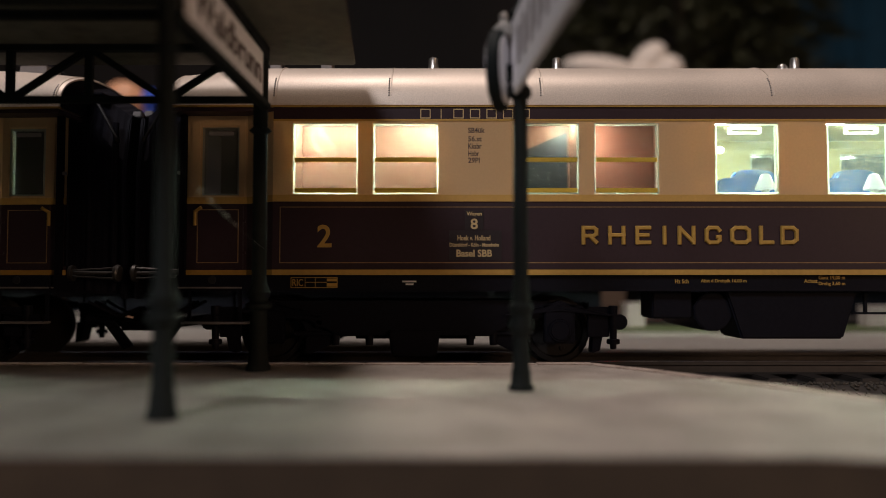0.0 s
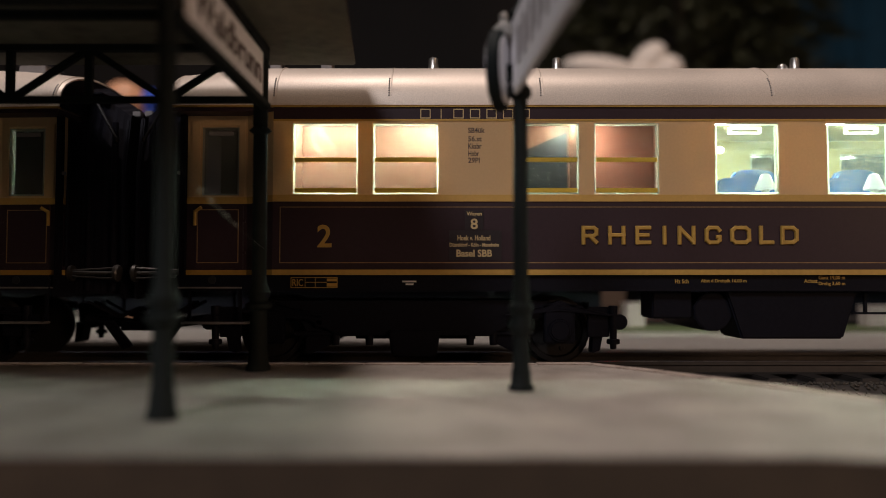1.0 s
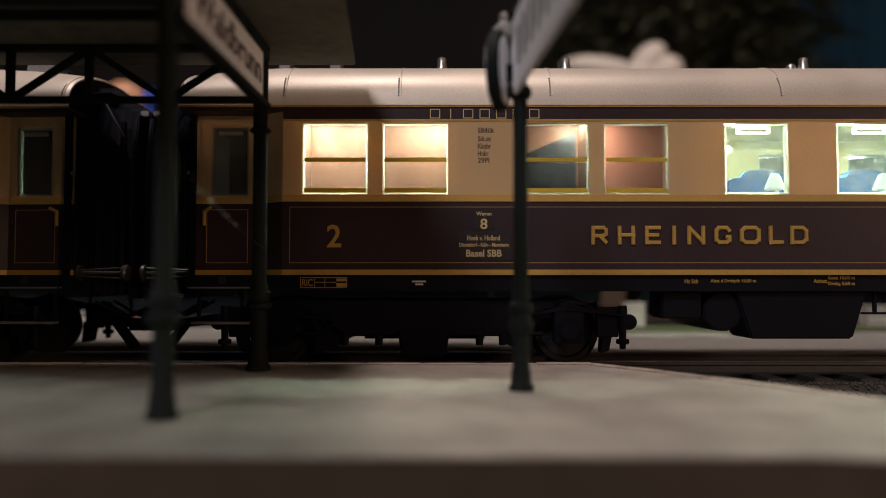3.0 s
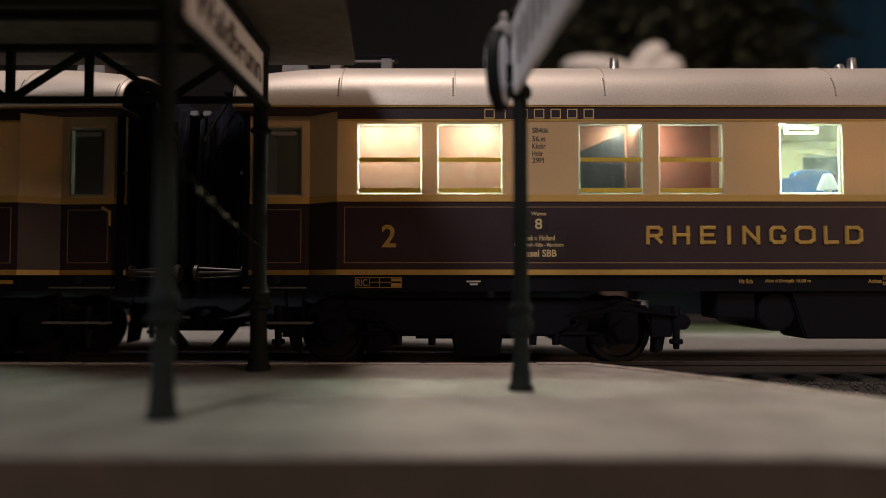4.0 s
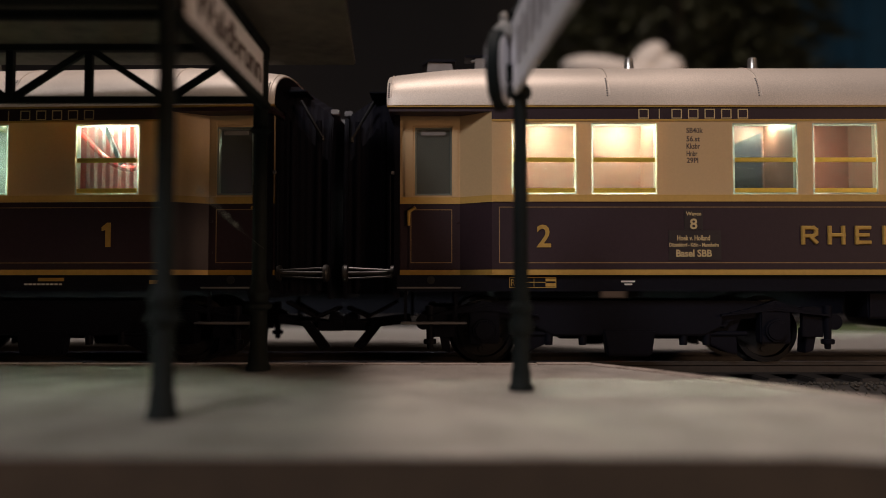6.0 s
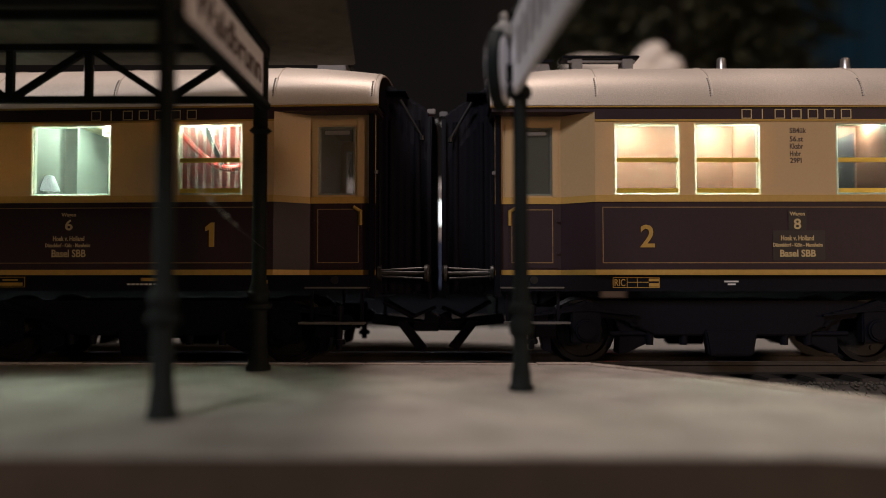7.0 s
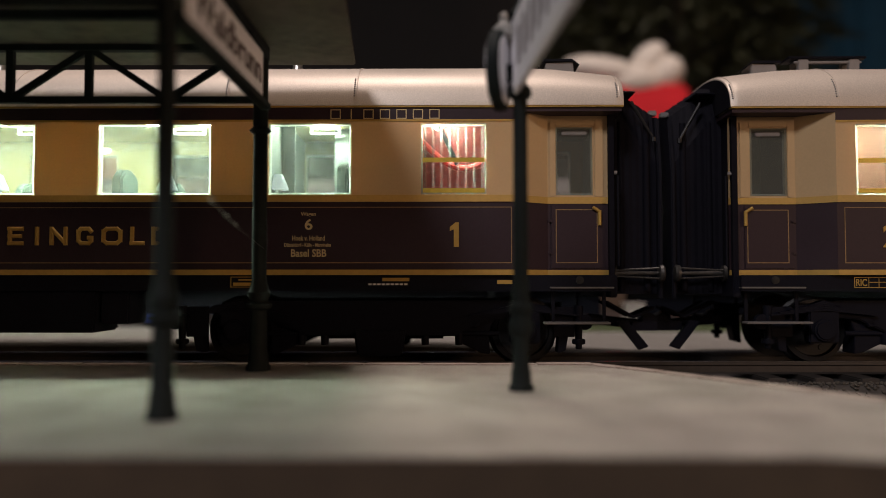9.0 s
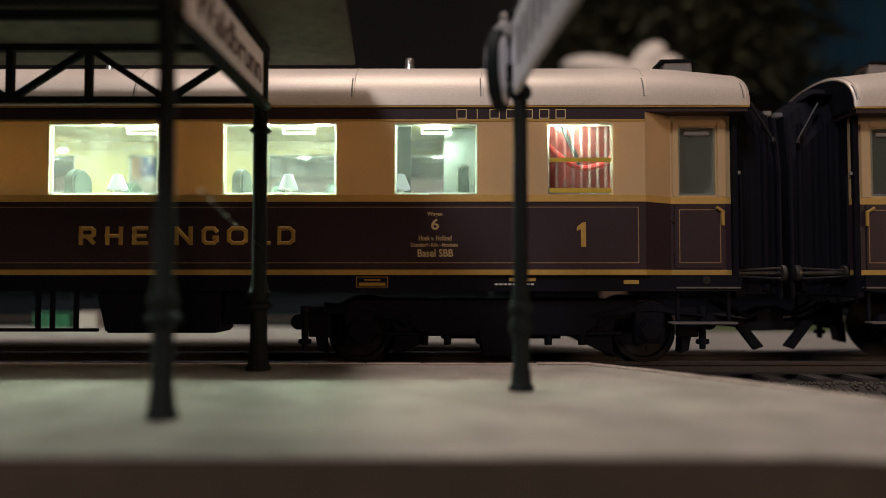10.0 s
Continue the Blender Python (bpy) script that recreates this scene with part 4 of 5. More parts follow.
def inside_b(c, d, L, zs, wins):
    zt, z0 = zs["top"] - 0.1, zs["sole1"] + 0.6
    # Added dark screen that blocks saloon light behind the end door.
    screen(c, d, 10.4, GREEN_SEAT, zs, -11.3, 11.3)
    screen(c, d, 38.5, MINT_WALL, zs)
    lining_wall(c, d, L, zs, wins, 38.5 + 0.3, L - 16, YELLOW_WALL)
    screen(c, d, L - 10.4, YELLOW_WALL, zs, -11.3, 11.3)
    part("mint_screen", box(B(), d * 41.13, d * 46.83, 2.0, 2.5, z0, zt), MINT_WALL, c, "pale mint inner partition")
    part("mint_screen", box(B(), d * 52.36, d * 55.16, -6.0, -5.5, z0, zt), MINT_WALL, c)
    screen(c, d, 54.81, MINT_WALL, zs, -14.4, 14.4)
    # curtained end window
    part("curtain", box(B(), d * 17.45, d * 34.12, -10.0, -9.6, z0, zt), CURTAIN, c, "rose curtain behind clear ribs")
    for i in range(8):
        u = 20.96 + i * (30.08 - 20.96) / 7
        part("clear_rib", box(B(), d * (u - 0.2), d * (u + 0.2), -13.3, -12.9, zs["win0"] - 0.5, zs["win1"] + 0.5), CLEAR_RIB, c, "milky vertical rib")
    bm = B()
    pts = []
    for i in range(13):
        q = i / 12
        pts.append((d * (31.92 + q * (19.21 - 31.92)), -11.6, 37.02 - 6.6 * math.sin(q * 2.3) ** 1.0 + 1.3 * q))
    for p, q in zip(pts, pts[1:]):
        rod(bm, p, q, 0.5, seg=8)
    part("red_swag", bm, RED, c, "red swag cord behind the window")
    bm = B()
    strut(bm, (d * 27.98, 38.56), (d * 24.99, 31.83), 0.7, (-12.4, -12.0))
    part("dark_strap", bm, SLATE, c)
    bm = B()
    bmesh.ops.create_uvsphere(bm, u_segments=12, v_segments=8, radius=1.0, matrix=Matrix.Translation((d * 27.98, -11.4, 38.49)))
    part("wall_lamp", bm, BULB, c, "lit round lamp")
    diode(c, d, 27.0, zs, 1.7, -11.2)
    ceiling_ring(c, d, 45.6, 50.78, zs)
    diode(c, d, 48.0, zs, 2.1, -3.2)
    for a, b, k in wins[2:]:
        m = (a + b) / 2
        ceiling_ring(c, d, m - 2.8, m + 2.8, zs)
        diode(c, d, m - 4.5, zs, 3.2)
        diode(c, d, m + 5.5, zs, 2.0)
        table_lamp(c, d, m - 0.6, -12.0, 27.78)
        seat(c, d, b - 1.0, -8.0, -1, GREEN_SEAT, 31.64)
        seat(c, d, a + 3.5, 6.0, 1, GREEN_SEAT, 31.11)
        seat(c, d, b - 4.5, 6.0, -1, GREEN_SEAT, 31.11)
        bm = B()
        bmesh.ops.create_uvsphere(bm, u_segments=10, v_segments=6, radius=0.7, matrix=Matrix.Translation((d * (a + 2.2), 14.2, 38.59)) @ Matrix.Diagonal((1.4, 0.6, 0.6, 1)))
        part("wall_lamp", bm, BULB, c)
    seat(c, d, 43.59, -8.0, 1, GREEN_SEAT, 32.58)
    table_lamp(c, d, 53.76, -12.0, 27.78)


def letters_b(c, d, zs):
    y = -WY
    frieze_marks(c, d, -44.81, -26.75)
    for i, ch in enumerate("RHEINGOLD"):
        x0, x1 = ((1029, 1059), (1076, 1107), (1124, 1152), (1171, 1181), (1199, 1231), (1247, 1277), (1292, 1329), (1343, 1369), (1381, 1413))[i]
        ua, ub = (x0 - 891 - 1319) * 0.0877, (x1 - 891 - 1319) * 0.0877
        stroke_letter(ch, ua, ub, 18.68, 21.57, y, c)
    one = [(-25.52, 18.41), (-24.73, 18.41), (-24.73, 22.19), (-25.26, 22.19), (-26.13, 21.48), (-26.13, 20.87), (-25.52, 21.13)]
    part("class_number", prism(B(), one, y - 0.2, y + 0.1, "y"), GOLD, c, "raised gold class number", smooth=False)
    for s, a, b, z0, z1 in (("Wagen", -49.38, -47.01, 23.07, 23.86), ("6", -48.76, -47.53, 21.05, 22.8), ("Hoek v. Holland", -50.69, -45.6, 19.38, 20.17),
                            ("Düsseldorf - Köln - Mannheim", -51.92, -44.64, 18.41, 19.03), ("Basel SBB", -50.87, -45.34, 16.84, 18.06)):
        writing("route_text", s, a, b, z0, z1, y, PALE_GOLD, c, 0.06, 0.02)
    ys = -WY + 0.68
    x0, x1, z0, z1, t = -60.43, -55.51, 12.11, 13.77, 0.1
    bars("sole_frame", [(x0, x1, z0, z0 + t), (x0, x1, z1 - t, z1), (x0, x0 + t, z0, z1), (x1 - t, x1, z0, z1), (x0 + 0.4, x1 - 0.4, z0 + 0.25, z0 + 0.75), (x0 + 1.2, x1 - 1.2, z1 - 0.6, z1 - 0.4)], ys, GOLD, c, 0.06)
    bars("sole_text", [(-38.85 + 0.7 * i, -38.85 + 0.7 * i + 0.5, 12.46, 12.72) for i in range(9)], ys, WHITE_INK, c, 0.06)
    bars("sole_text", [(-36.66, -32.45, 13.07, 13.6), (-18.77, -16.4, 12.64, 13.25)], ys, GOLD, c, 0.06)


def under_b(c, d, L, zs):
    z1 = zs["sole0"] + 0.2
    bm = B()
    prism(bm, [(d * 101.64, z1), (d * 81.91, z1), (d * 82.35, 4.92), (d * 100.07, 4.92)], -14.2, -5, "y")
    part("battery_box", bm, BLACK, c, "black tapered battery box", bevel=0.3)
    part("equipment_box", box(B(), d * 81.65, d * 77.09, -13.5, -6, 6.28, z1), BLACK, c, "black underfloor box", bevel=0.25)
    bm = B()
    for px in (110.77, 108.48, 104.71):
        box(bm, d * px, d * (px + 0.7), -13.6, -13.0, 5.1, z1)
    box(bm, d * 122.69, d * 101.47, -13.6, -13.0, 5.1, 5.63)
    part("truss_rod", bm, BLACK, c, bevel=0.08)


# ---- canopy, signs and platform ----
def post_profile(z0, z1, r):
    h = z1 - z0
    return [(z0, r * 1.4), (z0 + 0.5, r * 1.4), (z0 + 0.9, r * 1.2), (z0 + 2.2, r * 1.12), (z0 + 2.6, r), (z0 + 8.2, r * 0.95), (z0 + 8.5, r * 1.5), (z0 + 9.0, r * 1.55), (z0 + 9.4, r * 1.0),
            (z0 + 10.6, r * 1.35), (z0 + 11.0, r * 1.1), (z0 + 12.2, r * 0.85), (z1 - 11.5, r * 0.8), (z1 - 11.0, r * 1.3), (z1 - 10.5, r * 0.85), (z1, r * 0.85)]


def canopy():
    c = thing("platform_canopy", "dark green cast-iron platform canopy with a flat boarded roof", "canopy")
    zr = 53.8
    # Unseen front edge is placed to shape the shade on the platform.
    part("canopy_roof", prism(B(), [(-330, 40), (-7.9, 40), (-13.3, 119), (-330, 119)], zr, zr + 0.7), ROOF_BOARD, c, "grey-green boarded canopy roof", bevel=0.15)
    for y in (46, 57, 83, 95):
        part("rafter", box(B(), -330, -13.5 if y > 110 else -25, y - 0.6, y + 0.6, zr - 1.0, zr - 0.02), POST_GREEN, c)
    for i in range(5):
        x = -25.2 - i * 62
        for y in (70.2, 108.7):
            part("post", turned(B(), x + (0.5 if y < 90 else 0), y, post_profile(8.9, zr - 1, 1.0 if y < 90 else 1.2)), POST_GREEN, c, "dark green cast-iron post")
        part("cross_beam", box(B(), x - 1.0, x + 1.0, 41, 109.6, zr - 2.2, zr - 0.02), POST_GREEN, c, bevel=0.15)
        for y, s in ((70.2, 1), (108.7, -1)):
            bm = B()
            rod(bm, (x, y, zr - 8.5), (x, y + s * 6.5, zr - 2.2), 0.5)
            part("knee_brace", bm, POST_GREEN, c)
    for y in (70.2, 108.7):
        za = 46.1
        bm = box(B(), -330, -25, y - 0.45, y + 0.45, za - 0.45, za + 0.45)
        part("bottom_chord", bm, POST_GREEN, c)
        part("top_chord", box(B(), -330, -25, y - 0.6, y + 0.6, zr - 0.9, zr - 0.02), POST_GREEN, c)
        for i in range(15):
            bm = B()
            x0, x1 = -27.2 - i * 10.9, -27.2 - (i + 1) * 10.9
            lo, hi = za, zr - 0.5
            strut(bm, (x0, lo if i % 2 else hi), (x1, hi if i % 2 else lo), 0.9, (y - 0.35, y + 0.35))
            box(bm, x1 - 0.5, x1 + 0.5, y - 0.4, y + 0.4, lo, hi)
            part("lattice", bm, POST_GREEN, c)
    return c


def station_sign():
    s = thing("station_sign", "white enamel station name board with dark letters", "sign")
    x, z0, z1 = -25.2, 45.0, 51.0
    part("board", box(B(), x + 1.1, x + 1.7, 72.6, 102.5, z0, z1), SIGN_WHITE, s, bevel=0.12)
    writing("board_text", "Waldbrunn", -13.6, 13.6, z0 + 1.5, z1 - 1.2, 0, INK, s, 0.1, 0.012, 90, (x + 1.74, 87.5, 0))
    part("sign_rail", box(B(), x + 0.6, x + 2.0, 70, 106, z0 - 0.9, z0 - 0.02), POST_GREEN, s, "dark rail under the board", bevel=0.1)
    for y in (78, 97):
        part("hanger", box(B(), x + 1.2, x + 1.6, y - 0.3, y + 0.3, z1, 52.0), POST_GREEN, s)


def platform_sign():
    s = thing("platform_sign", "dark post with a white enamel sign and a round clock", "sign post")
    x, y = 8.7, 88.7
    prof = [(8.9, 1.4), (9.4, 1.4), (9.7, 1.15), (11.0, 1.1), (11.4, 0.95), (14.9, 0.92), (15.3, 1.3), (16.3, 1.42), (16.8, 1.15), (17.3, 1.0), (17.6, 1.34), (18.3, 1.38), (18.7, 1.0), (21, 0.85), (41.5, 0.8), (41.8, 1.3), (42.6, 1.3), (43.2, 0.8), (50.5, 0.8), (51.2, 1.5), (52, 0.6), (53.2, 0.15)]
    part("post", turned(B(), x, y, prof), POST_GREEN, s, "dark green cast-iron post")
    plan = [(7.7, 90.5), (8.3, 90.5), (10.9, 45), (10.3, 45)]
    part("sign_board", prism(B(), plan, 41.9, 50.7), SIGN_WHITE, s, "white enamel board", bevel=0.15)
    for i in range(9):
        ya = 52 + i * 3.9
        xa = 7.7 + (90.5 - ya) / 45.5 * 2.6
        part("writing_bar", box(B(), xa - 0.12, xa + 0.1, ya, ya + 1.7, 44.4, 48.4), INK, s)
    bm = B()
    turned(bm, 0, 0, [(-0.7, 4.1), (-0.5, 4.5), (0.5, 4.5), (0.7, 4.1)], 28)
    m = pose(6.3, y - 0.6, 44.6, 0, 90, -15)
    bm.transform(m)
    clock = part("clock_case", bm, POST_GREEN, s, "dark round clock case", bevel=0)
    part("clock_bracket", box(B(), 6.2, 8.0, y - 0.6, y + 0.6, 43.6, 45.4), POST_GREEN, clock)
    for q in (-1, 1):
        bm = turned(B(), 0, 0, [(0.72 * q, 3.8), (0.8 * q, 3.8)], 28)
        bm.transform(m)
        part("clock_face", bm, SIGN_WHITE, clock, "white clock face")
    crown = [(48.4, 0.9), (48.7, 1.25), (49.7, 1.2), (50.1, 0.7), (50.6, 0.45), (51.1, 0.6), (51.5, 0.15)]
    part("clock_crown", turned(B(), 6.9, y, crown), PALE_STONE, clock, "pale cap on the clock")


def cobweb():
    """A sagging dusty strand between the first pair of posts."""
    w = thing("cobweb", "fine dusty cobweb strand between two canopy posts", "cobweb")
    rng = random.Random(12)
    a, b = Vector((-24.0, 70.6, 31.8)), Vector((-24.4, 108.0, 25.4))
    pts = [a.lerp(b, i / 24) - Vector((0, 0, 0.5 * math.sin(math.pi * i / 24))) for i in range(25)]
    bm = B()
    for p, q in zip(pts, pts[1:]):
        rod(bm, p, q, 0.012, seg=5)
    part("strand", bm, DUST, w)
    bm = B()
    for k in range(26):
        p = a.lerp(b, rng.choice((rng.uniform(0.18, 0.34), rng.uniform(0.36, 0.66)))) + Vector((rng.gauss(0, 0.08), 0, rng.gauss(0, 0.12) - 0.45))
        bmesh.ops.create_icosphere(bm, subdivisions=1, radius=rng.uniform(0.08, 0.22), matrix=Matrix.Translation(p) @ Matrix.Diagonal((0.8, 1.8, 0.7, 1)))
    tagged(part("dust", bm, DUST, w), kind="stuff")


def platform():
    p = thing("platform", "pale concrete island platform with a brown wall", "platform", kind="structure")
    outline = [(-420, 118.2), (22, 118.2), (30, 108), (46, 82), (70, 50), (56, 49.2), (40, 51.4), (26, 55.2), (-420, 56.6)]
    part("platform_top", prism(B(), outline, 8.72, 8.9), PLATFORM, p, "pale worn concrete surface", bevel=0.06)
    inner = [(a - (0.2 if a > 0 else 0), b + (0.12 if b < 80 else -0.12)) for a, b in outline]
    part("platform_wall", prism(B(), inner, 0, 8.72), BRICKWORK, p, "dark brown platform wall")
    n = 0
    for (xa, ya), (xb, yb) in (((-112, 118.2), (22, 118.2)), ((22, 118.2), (30, 108)), ((30, 108), (46, 82)), ((46, 82), (66, 55.4))):
        run = math.hypot(xb - xa, yb - ya)
        k = max(1, round(run / 8.4))
        me = mesh_of(box(B(), 0.05, run / k - 0.05, -2.7, 0.25, 7.6, 9.0), "kerb_stone", KERB, 0.14)
        for i in range(k):
            ob = new("kerb_stone", me)
            ob.parent = p
            f = i / k
            jig = random.Random(n)
            ob.matrix_basis = pose((xa + (xb - xa) * f) * S, (ya + (yb - ya) * f) * S, jig.uniform(-0.05, 0.04) * S, 0, 0, math.degrees(math.atan2(yb - ya, xb - xa)))
            n += 1
    q = thing("far_platform", "pale second platform beyond the train", "platform", kind="structure")
    edge = [(-500, 181), (-40, 181), (-10, 179.5), (8, 174), (23, 166.6), (36, 157.5), (48, 156), (500, 156), (500, 238), (-500, 238)]
    part("platform_top", prism(B(), edge, 6.6, 7.6), PALE_STONE, q, bevel=0.25)
    part("platform_wall", prism(B(), [(a, b + (0.5 if b < 200 else -0.5)) for a, b in edge], 0, 6.6), BRICKWORK, q)
    part("turf_strip", box(B(), 26, 499.5, 214, 237.4, 7.6, 8.0), OLIVE, q, "olive turf strip")


# ---- unseen stands and shades, added to go with the lights ----
def added_fixtures():
    f = thing("floor_lamp", "unseen added floor lamp, dark with a pale reflector", "lamp")
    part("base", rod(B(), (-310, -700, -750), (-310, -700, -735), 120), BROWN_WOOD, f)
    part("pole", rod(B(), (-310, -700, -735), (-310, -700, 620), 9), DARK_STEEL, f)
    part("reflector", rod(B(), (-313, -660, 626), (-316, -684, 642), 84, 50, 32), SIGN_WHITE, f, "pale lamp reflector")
    p = thing("pendant_lamp", "unseen added pendant lamp, pale on a cord", "lamp")
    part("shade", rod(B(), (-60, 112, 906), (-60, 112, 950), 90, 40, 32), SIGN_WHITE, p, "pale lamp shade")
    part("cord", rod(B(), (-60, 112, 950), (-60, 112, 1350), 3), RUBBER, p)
    # Made-up stand and reflector for the amber fill.
    t = thing("fill_lamp", "unseen amber fill lamp on an added wooden stand", "lamp")
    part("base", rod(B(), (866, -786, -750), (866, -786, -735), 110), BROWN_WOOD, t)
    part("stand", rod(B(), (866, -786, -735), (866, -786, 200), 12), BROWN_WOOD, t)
    part("reflector", rod(B(), (848, -767, 207), (866, -785, 211), 128, 100, 32), PEACH, t, "amber reflector of the fill lamp")


# ---- behind the train ----
def parked_coach(x0, x1, y, label):
    c = thing("parked_coach", label, "railway coach", (0, y, 8))
    bm = B()
    box(bm, x0, x1, -15, 15, 11, 26)
    part("lower_body", bm, FAR_BLUE, c, bevel=0.4)
    part("upper_body", box(B(), x0, x1, -15, 15, 26, 41), FAR_CREAM, c, bevel=0.3)
    n = int((x1 - x0) / 24)
    for i in range(n):
        a = x0 + 8 + i * 24
        w = part("window", box(B(), a, a + 15, -15.2, -14.8, 31, 38.5), FAR_LIT if -30 < a < 18 else SLATE, c)
        part("window_frame", box(B(), a - 0.6, a + 15.6, -15.12, -14.9, 30.4, 39.1), RIM, w)
    rings = [[(x, -15.4 * math.cos(math.pi * i / 12), 41 + 6.5 * math.sin(math.pi * i / 12)) for i in range(13)] for x in (x0, x1)]
    part("roof", loft(B(), rings), GREY, c)
    part("underframe", box(B(), x0 + 4, x1 - 4, -9, 9, 2, 11), BLACK, c)


def fir():
    f = thing("fir_tree", "dark green fir tree in a dim corner", "tree", (230, 760, 0))
    part("trunk", rod(B(), (0, 0, 0), (0, 0, 520), 4, 2), BARK, f)
    rng = random.Random(9)
    bm = B()
    for i in range(3000):
        z = rng.uniform(215, 540)
        r = (60 + (560 - z) * 0.26) * math.sqrt(rng.random())
        a = rng.uniform(0, 2 * math.pi)
        p = Vector((r * math.cos(a), r * math.sin(a), z - r * 0.25))
        out = Vector((math.cos(a), math.sin(a), -0.2))
        for j in range(6):
            q = p + out * rng.uniform(8, 26) + Vector((rng.gauss(0, 7), rng.gauss(0, 7), rng.gauss(0, 6)))
            side = Vector((-out.y, out.x, rng.gauss(0, 0.4))).normalized() * rng.uniform(1.5, 4)
            v = [bm.verts.new(c) for c in (p - side, p + side, q)]
            bm.faces.new(v)
    part("crown", bm, NEEDLES, f, "dark needle crown", smooth=False)


def blob(bm, x, y, z, rx, ry, rz, turn=0.0):
    bmesh.ops.create_uvsphere(bm, u_segments=24, v_segments=16, radius=1, matrix=Matrix.Translation((x, y, z)) @ Euler((0, turn, 0)).to_matrix().to_4x4() @ Matrix.Diagonal((rx, ry, rz, 1)))


def ornaments():
    d = 600
    o = thing("plush_ornament", "cream plush ornament on a red felt base", "ornament")
    bm = B()
    blob(bm, 124.36, d, 179.63, 34.6, 21.8, 11.8, 0.2)
    blob(bm, 156.41, d, 188.36, 18.2, 16.4, 11.8, -0.9)
    blob(bm, 167.09, d, 178.32, 18.2, 18.2, 14.6, -0.6)
    blob(bm, 143.59, d, 171.78, 27.3, 21.8, 14.6)
    part("figure", bm, PLUSH, o, "cream plush upper part")
    bm = prism(B(), [(102, 20), (184.19, 20), (182.91, 168.0), (104, 169.5)], d - 18, d + 18, "y")
    part("base", bm, RED_FELT, o, "red felt base", bevel=3)
    part("foot", box(B(), 98, 188, d - 24, d + 24, 0, 20), BROWN_WOOD, o, bevel=2)
    d = 420
    o = thing("ceramic_ornament", "peach and blue ceramic ornament", "ornament")
    bm = B()
    blob(bm, -170.21, d, 116.16, 12, 12, 12)
    turned(bm, -170.21, d, [(0, 16), (40, 18), (80, 12), (114.33, 8)])
    part("figure", bm, PEACH, o)
    bm = B()
    blob(bm, -156.15, d, 117.99, 5, 6, 6)
    turned(bm, -156.15, d, [(0, 7), (60, 6), (118.9, 3)])
    part("side_figure", bm, BLUE_GLAZE, o)
    t = thing("teal_curtain", "dark teal cloth hanging behind the layout", "curtain")
    bm = B()
    rings = []
    for z in (0, 900):
        rings.append([(545 + 190 * i / 30, 1260 + 14 * math.sin(i * 1.3), z) for i in range(31)] + [(545 + 190 * i / 30, 1268 + 14 * math.sin(i * 1.3), z) for i in range(30, -1, -1)])
    part("cloth", loft(bm, rings), TEAL_CLOTH, t)
    part("hem", box(B(), 540, 740, 1240, 1285, -750, 0), TEAL_CLOTH, t)
    k = thing("cabinet", "dark brown wooden cabinet behind the layout", "cabinet")
    part("body", box(B(), 694, 1150, 1290, 1450, -750, 900), BROWN_WOOD, k, bevel=4)


def far_platform_things():
    d = 228
    for name, label, m, px0, px1, h in (("crate", "green painted crate on the far platform", GREEN_PAINT, -117.57, -106.85, 4.0), ("crate", "pale wooden crate on the far platform", FAR_CREAM, -105.56, -99.38, 4.2),
                                       ("crate", "pale grey crate on the far platform", FAR_CREAM, 52.62, 58.14, 6.5), ("crate", "pale pink crate on the far platform", FAR_CREAM, 121.96, 134.14, 5.6)):
        k = thing(name, label, "crate", (0, 0, 8.0 if px0 > 26 else 7.6))
        part("body", box(B(), px0, px1, d, d + 6, 0, h), m, k, bevel=0.3)
        part("lid", box(B(), px0 - 0.2, px1 + 0.2, d - 0.2, d + 6.2, h, h + 0.5), m, k, bevel=0.1)
    k = thing("signal_lamp", "red signal lamp on a dark post", "signal", (14.13, 232, 7.6))
    part("post", rod(B(), (0, 0, 0), (0, 0, 28), 0.6, 0.5), POST_GREEN, k)
    part("hood", rod(B(), (0, 0.2, 29.8), (0, 3, 29.8), 2.6), POST_GREEN, k)
    bm = B()
    bmesh.ops.create_uvsphere(bm, u_segments=16, v_segments=10, radius=1.9, matrix=Matrix.Translation((0, 0, 29.8)))
    part("lens", bm, FAR_RED, k, "glowing red lens")


room()
added_fixtures()
track("track_1", 138.85, 8.0)
track("track_2", 265.0, 8.0, label="dark second model railway track")
ballast_stones()
platform()
canopy()
station_sign()
platform_sign()
cobweb()
parked_coach(-260, 55, 265, "cream and blue parked model coach")
parked_coach(59, 330, 265, "cream and blue parked model coach")
far_platform_things()
fir()
ornaments()

SPEC_A = dict(seams=[15.87, 33.79, 57.46, 93.49, 130, 170, 215, 255], vents=[(40.19, -2), (61.71, -2), (103.19, -2), (150, -2), (190, -2)], cowls=[101.26],
              walks=[(11.4, 24.38), (232, 245)], boxes=[(5.0, 9.65), (260, 264.6)], rings=[29.16], lining=16.49, inside=inside_a, letters=letters_a, under=under_a)
SPEC_B = dict(seams=[15.21, 40.69, 60.83, 95, 130, 175, 220, 255], vents=[(52.8, -2), (105, -2), (150, -2), (200, -2)], cowls=[],
              walks=[(250, 262)], boxes=[(5.5, 10.6)], rings=[], lining=16.49, inside=inside_b, letters=letters_b, under=under_b)
A_X, B_X, CAR_Y = -41.86, -61.07, 138.85
coach_a, wheels_a = coach("coach", "maroon and cream model coach with lit windows and gold lettering", 1, 269.0, A_WINS, (A_X, CAR_Y, 8.0), SPEC_A)
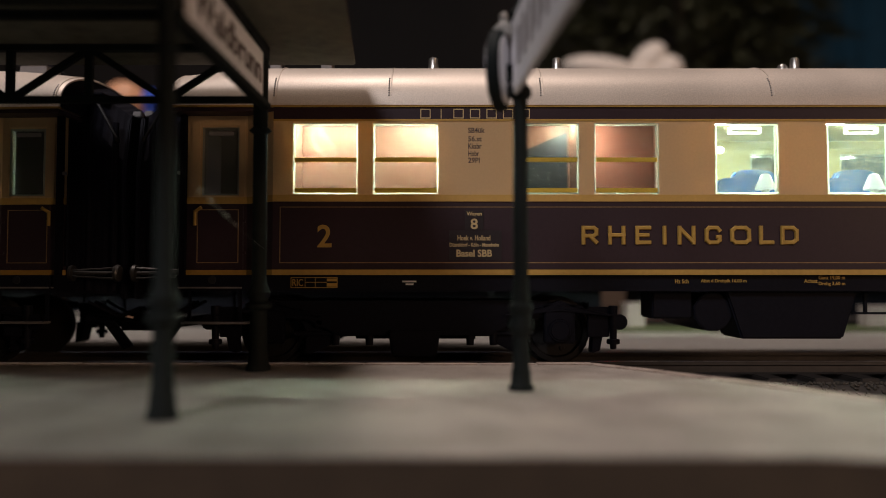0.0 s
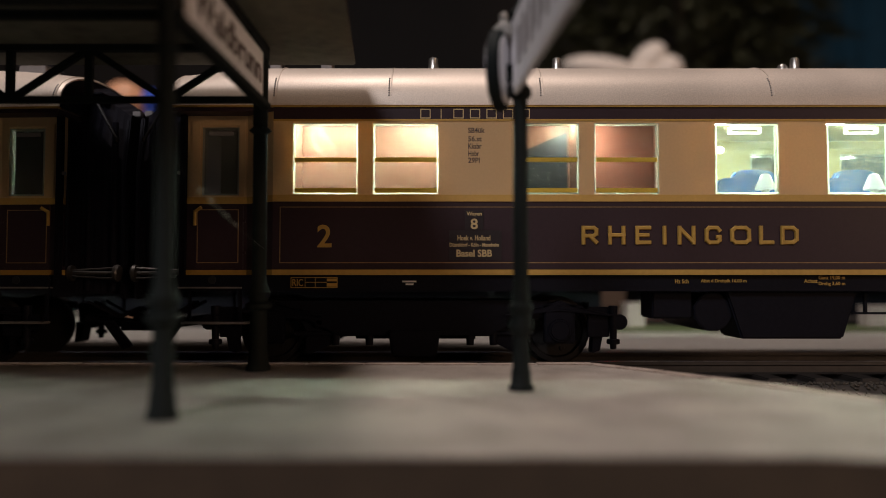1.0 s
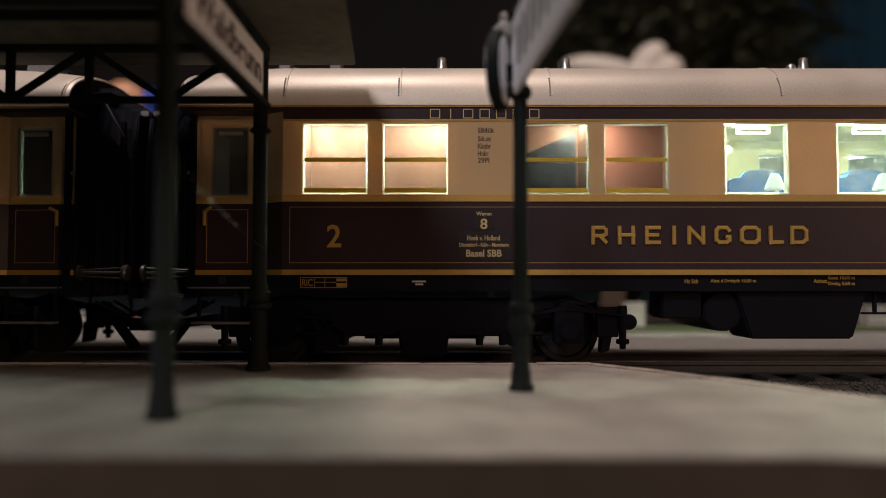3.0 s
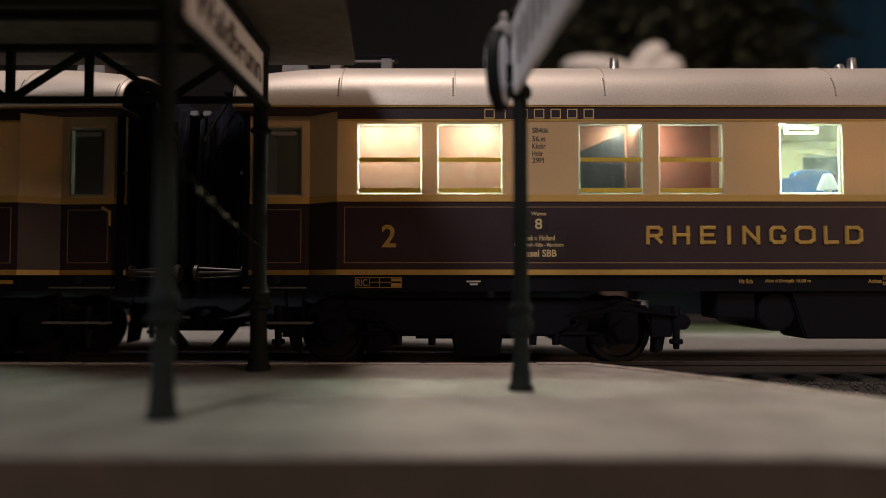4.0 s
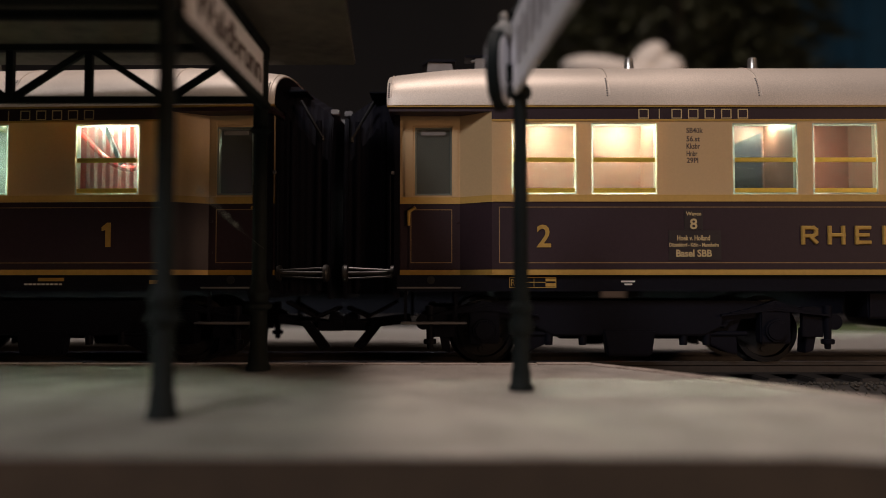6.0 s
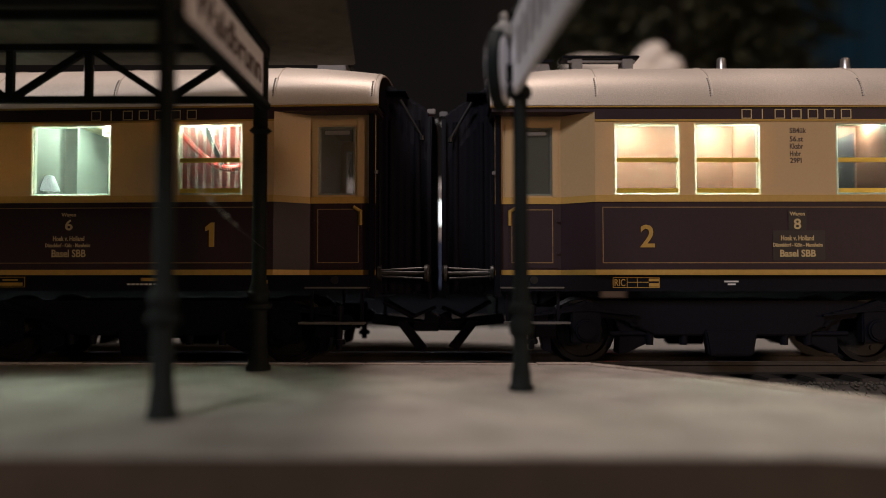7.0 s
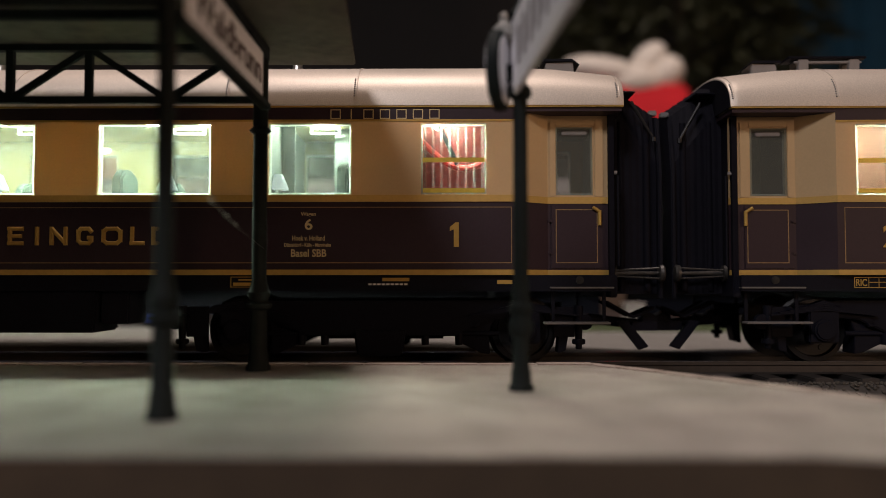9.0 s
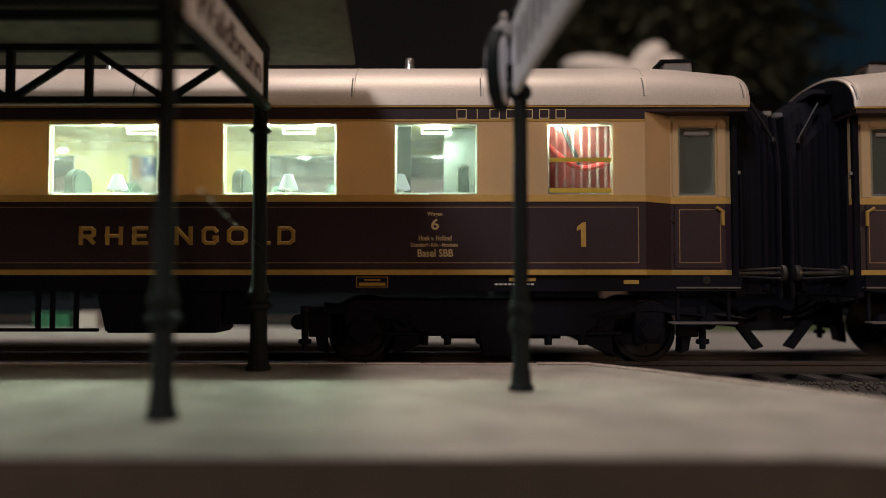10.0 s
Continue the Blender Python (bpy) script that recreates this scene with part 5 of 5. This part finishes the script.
coach_b, wheels_b = coach("coach", "maroon and cream model coach with a lit saloon and green seats", -1, 269.0, B_WINS, (B_X, CAR_Y, 8.0), SPEC_B)


# the second coach swings as if off a curve, fitted to the camera's view: seconds, sideways offset of its end in
# millimetres, lean in radians
SWAY = [(0, 0.9, 0.055), (4, 0.3, 0.050), (5.5, -0.5, 0.046), (6.4, -0.9, 0.058), (7, -1.1, 0.062), (7.5, -1.0, 0.050), (8, -0.5, 0.038), (8.5, -0.3, 0.025), (9, -0.2, 0.013), (9.5, -0.1, 0.009), (10, 0.0, 0.004)]


def swing(t):
    for (ta, sa, la), (tb, sb, lb) in zip(SWAY, SWAY[1:]):
        if t <= tb:
            f = (t - ta) / (tb - ta)
            return sa + (sb - sa) * f, la + (lb - la) * f
    return SWAY[-1][1:]


def motions():
    # seconds and millimetres travelled
    run = [(0, 0), (2.6, 0), (2.7, 0.05), (3.0, 1.5), (3.4, 4.3), (3.8, 8.0), (4, 10.0), (4.5, 15.35), (5, 21.15), (5.5, 27.3), (6, 34.1), (6.5, 41.8), (7, 50.3), (7.5, 60.2), (8, 69.3), (8.5, 78.9), (9, 88.3), (9.5, 98.0), (10, 108.0)]
    rows_a, rows_b = [], []
    for t, x in run:
        yaw = 1.1 * min(max((t - 5.5) / 4.5, 0), 1)
        rows_a.append((t, pose((A_X + x) * S, CAR_Y * S, 8 * S) @ pose(60 * S, 0, 0) @ pose(0, 0, 0, 0, 0, -yaw) @ pose(-60 * S, 0, 0)))
        side, lean = swing(t)
        rows_b.append((t, pose((B_X + x + 13 * lean) * S, (CAR_Y + side) * S, 8 * S, 0, 0, -math.degrees(lean))))
    walk(coach_a, rows_a)
    walk(coach_b, rows_b)
    for w in wheels_a + wheels_b:
        spin, last = [], -9
        base = w.location.copy()
        for t, x in run:
            n = 2 if spin and x - last > 6 else 1
            for i in range(1, n + 1):
                f = i / n
                tt, xx = (t, x) if n == 1 else (pt + (t - pt) * f, last + (x - last) * f)
                spin.append((tt, Matrix.Translation(base) @ pose(0, 0, 0, 0, math.degrees(xx / 5.05), 0)))
            pt, last = t, x
        walk(w, spin)


motions()
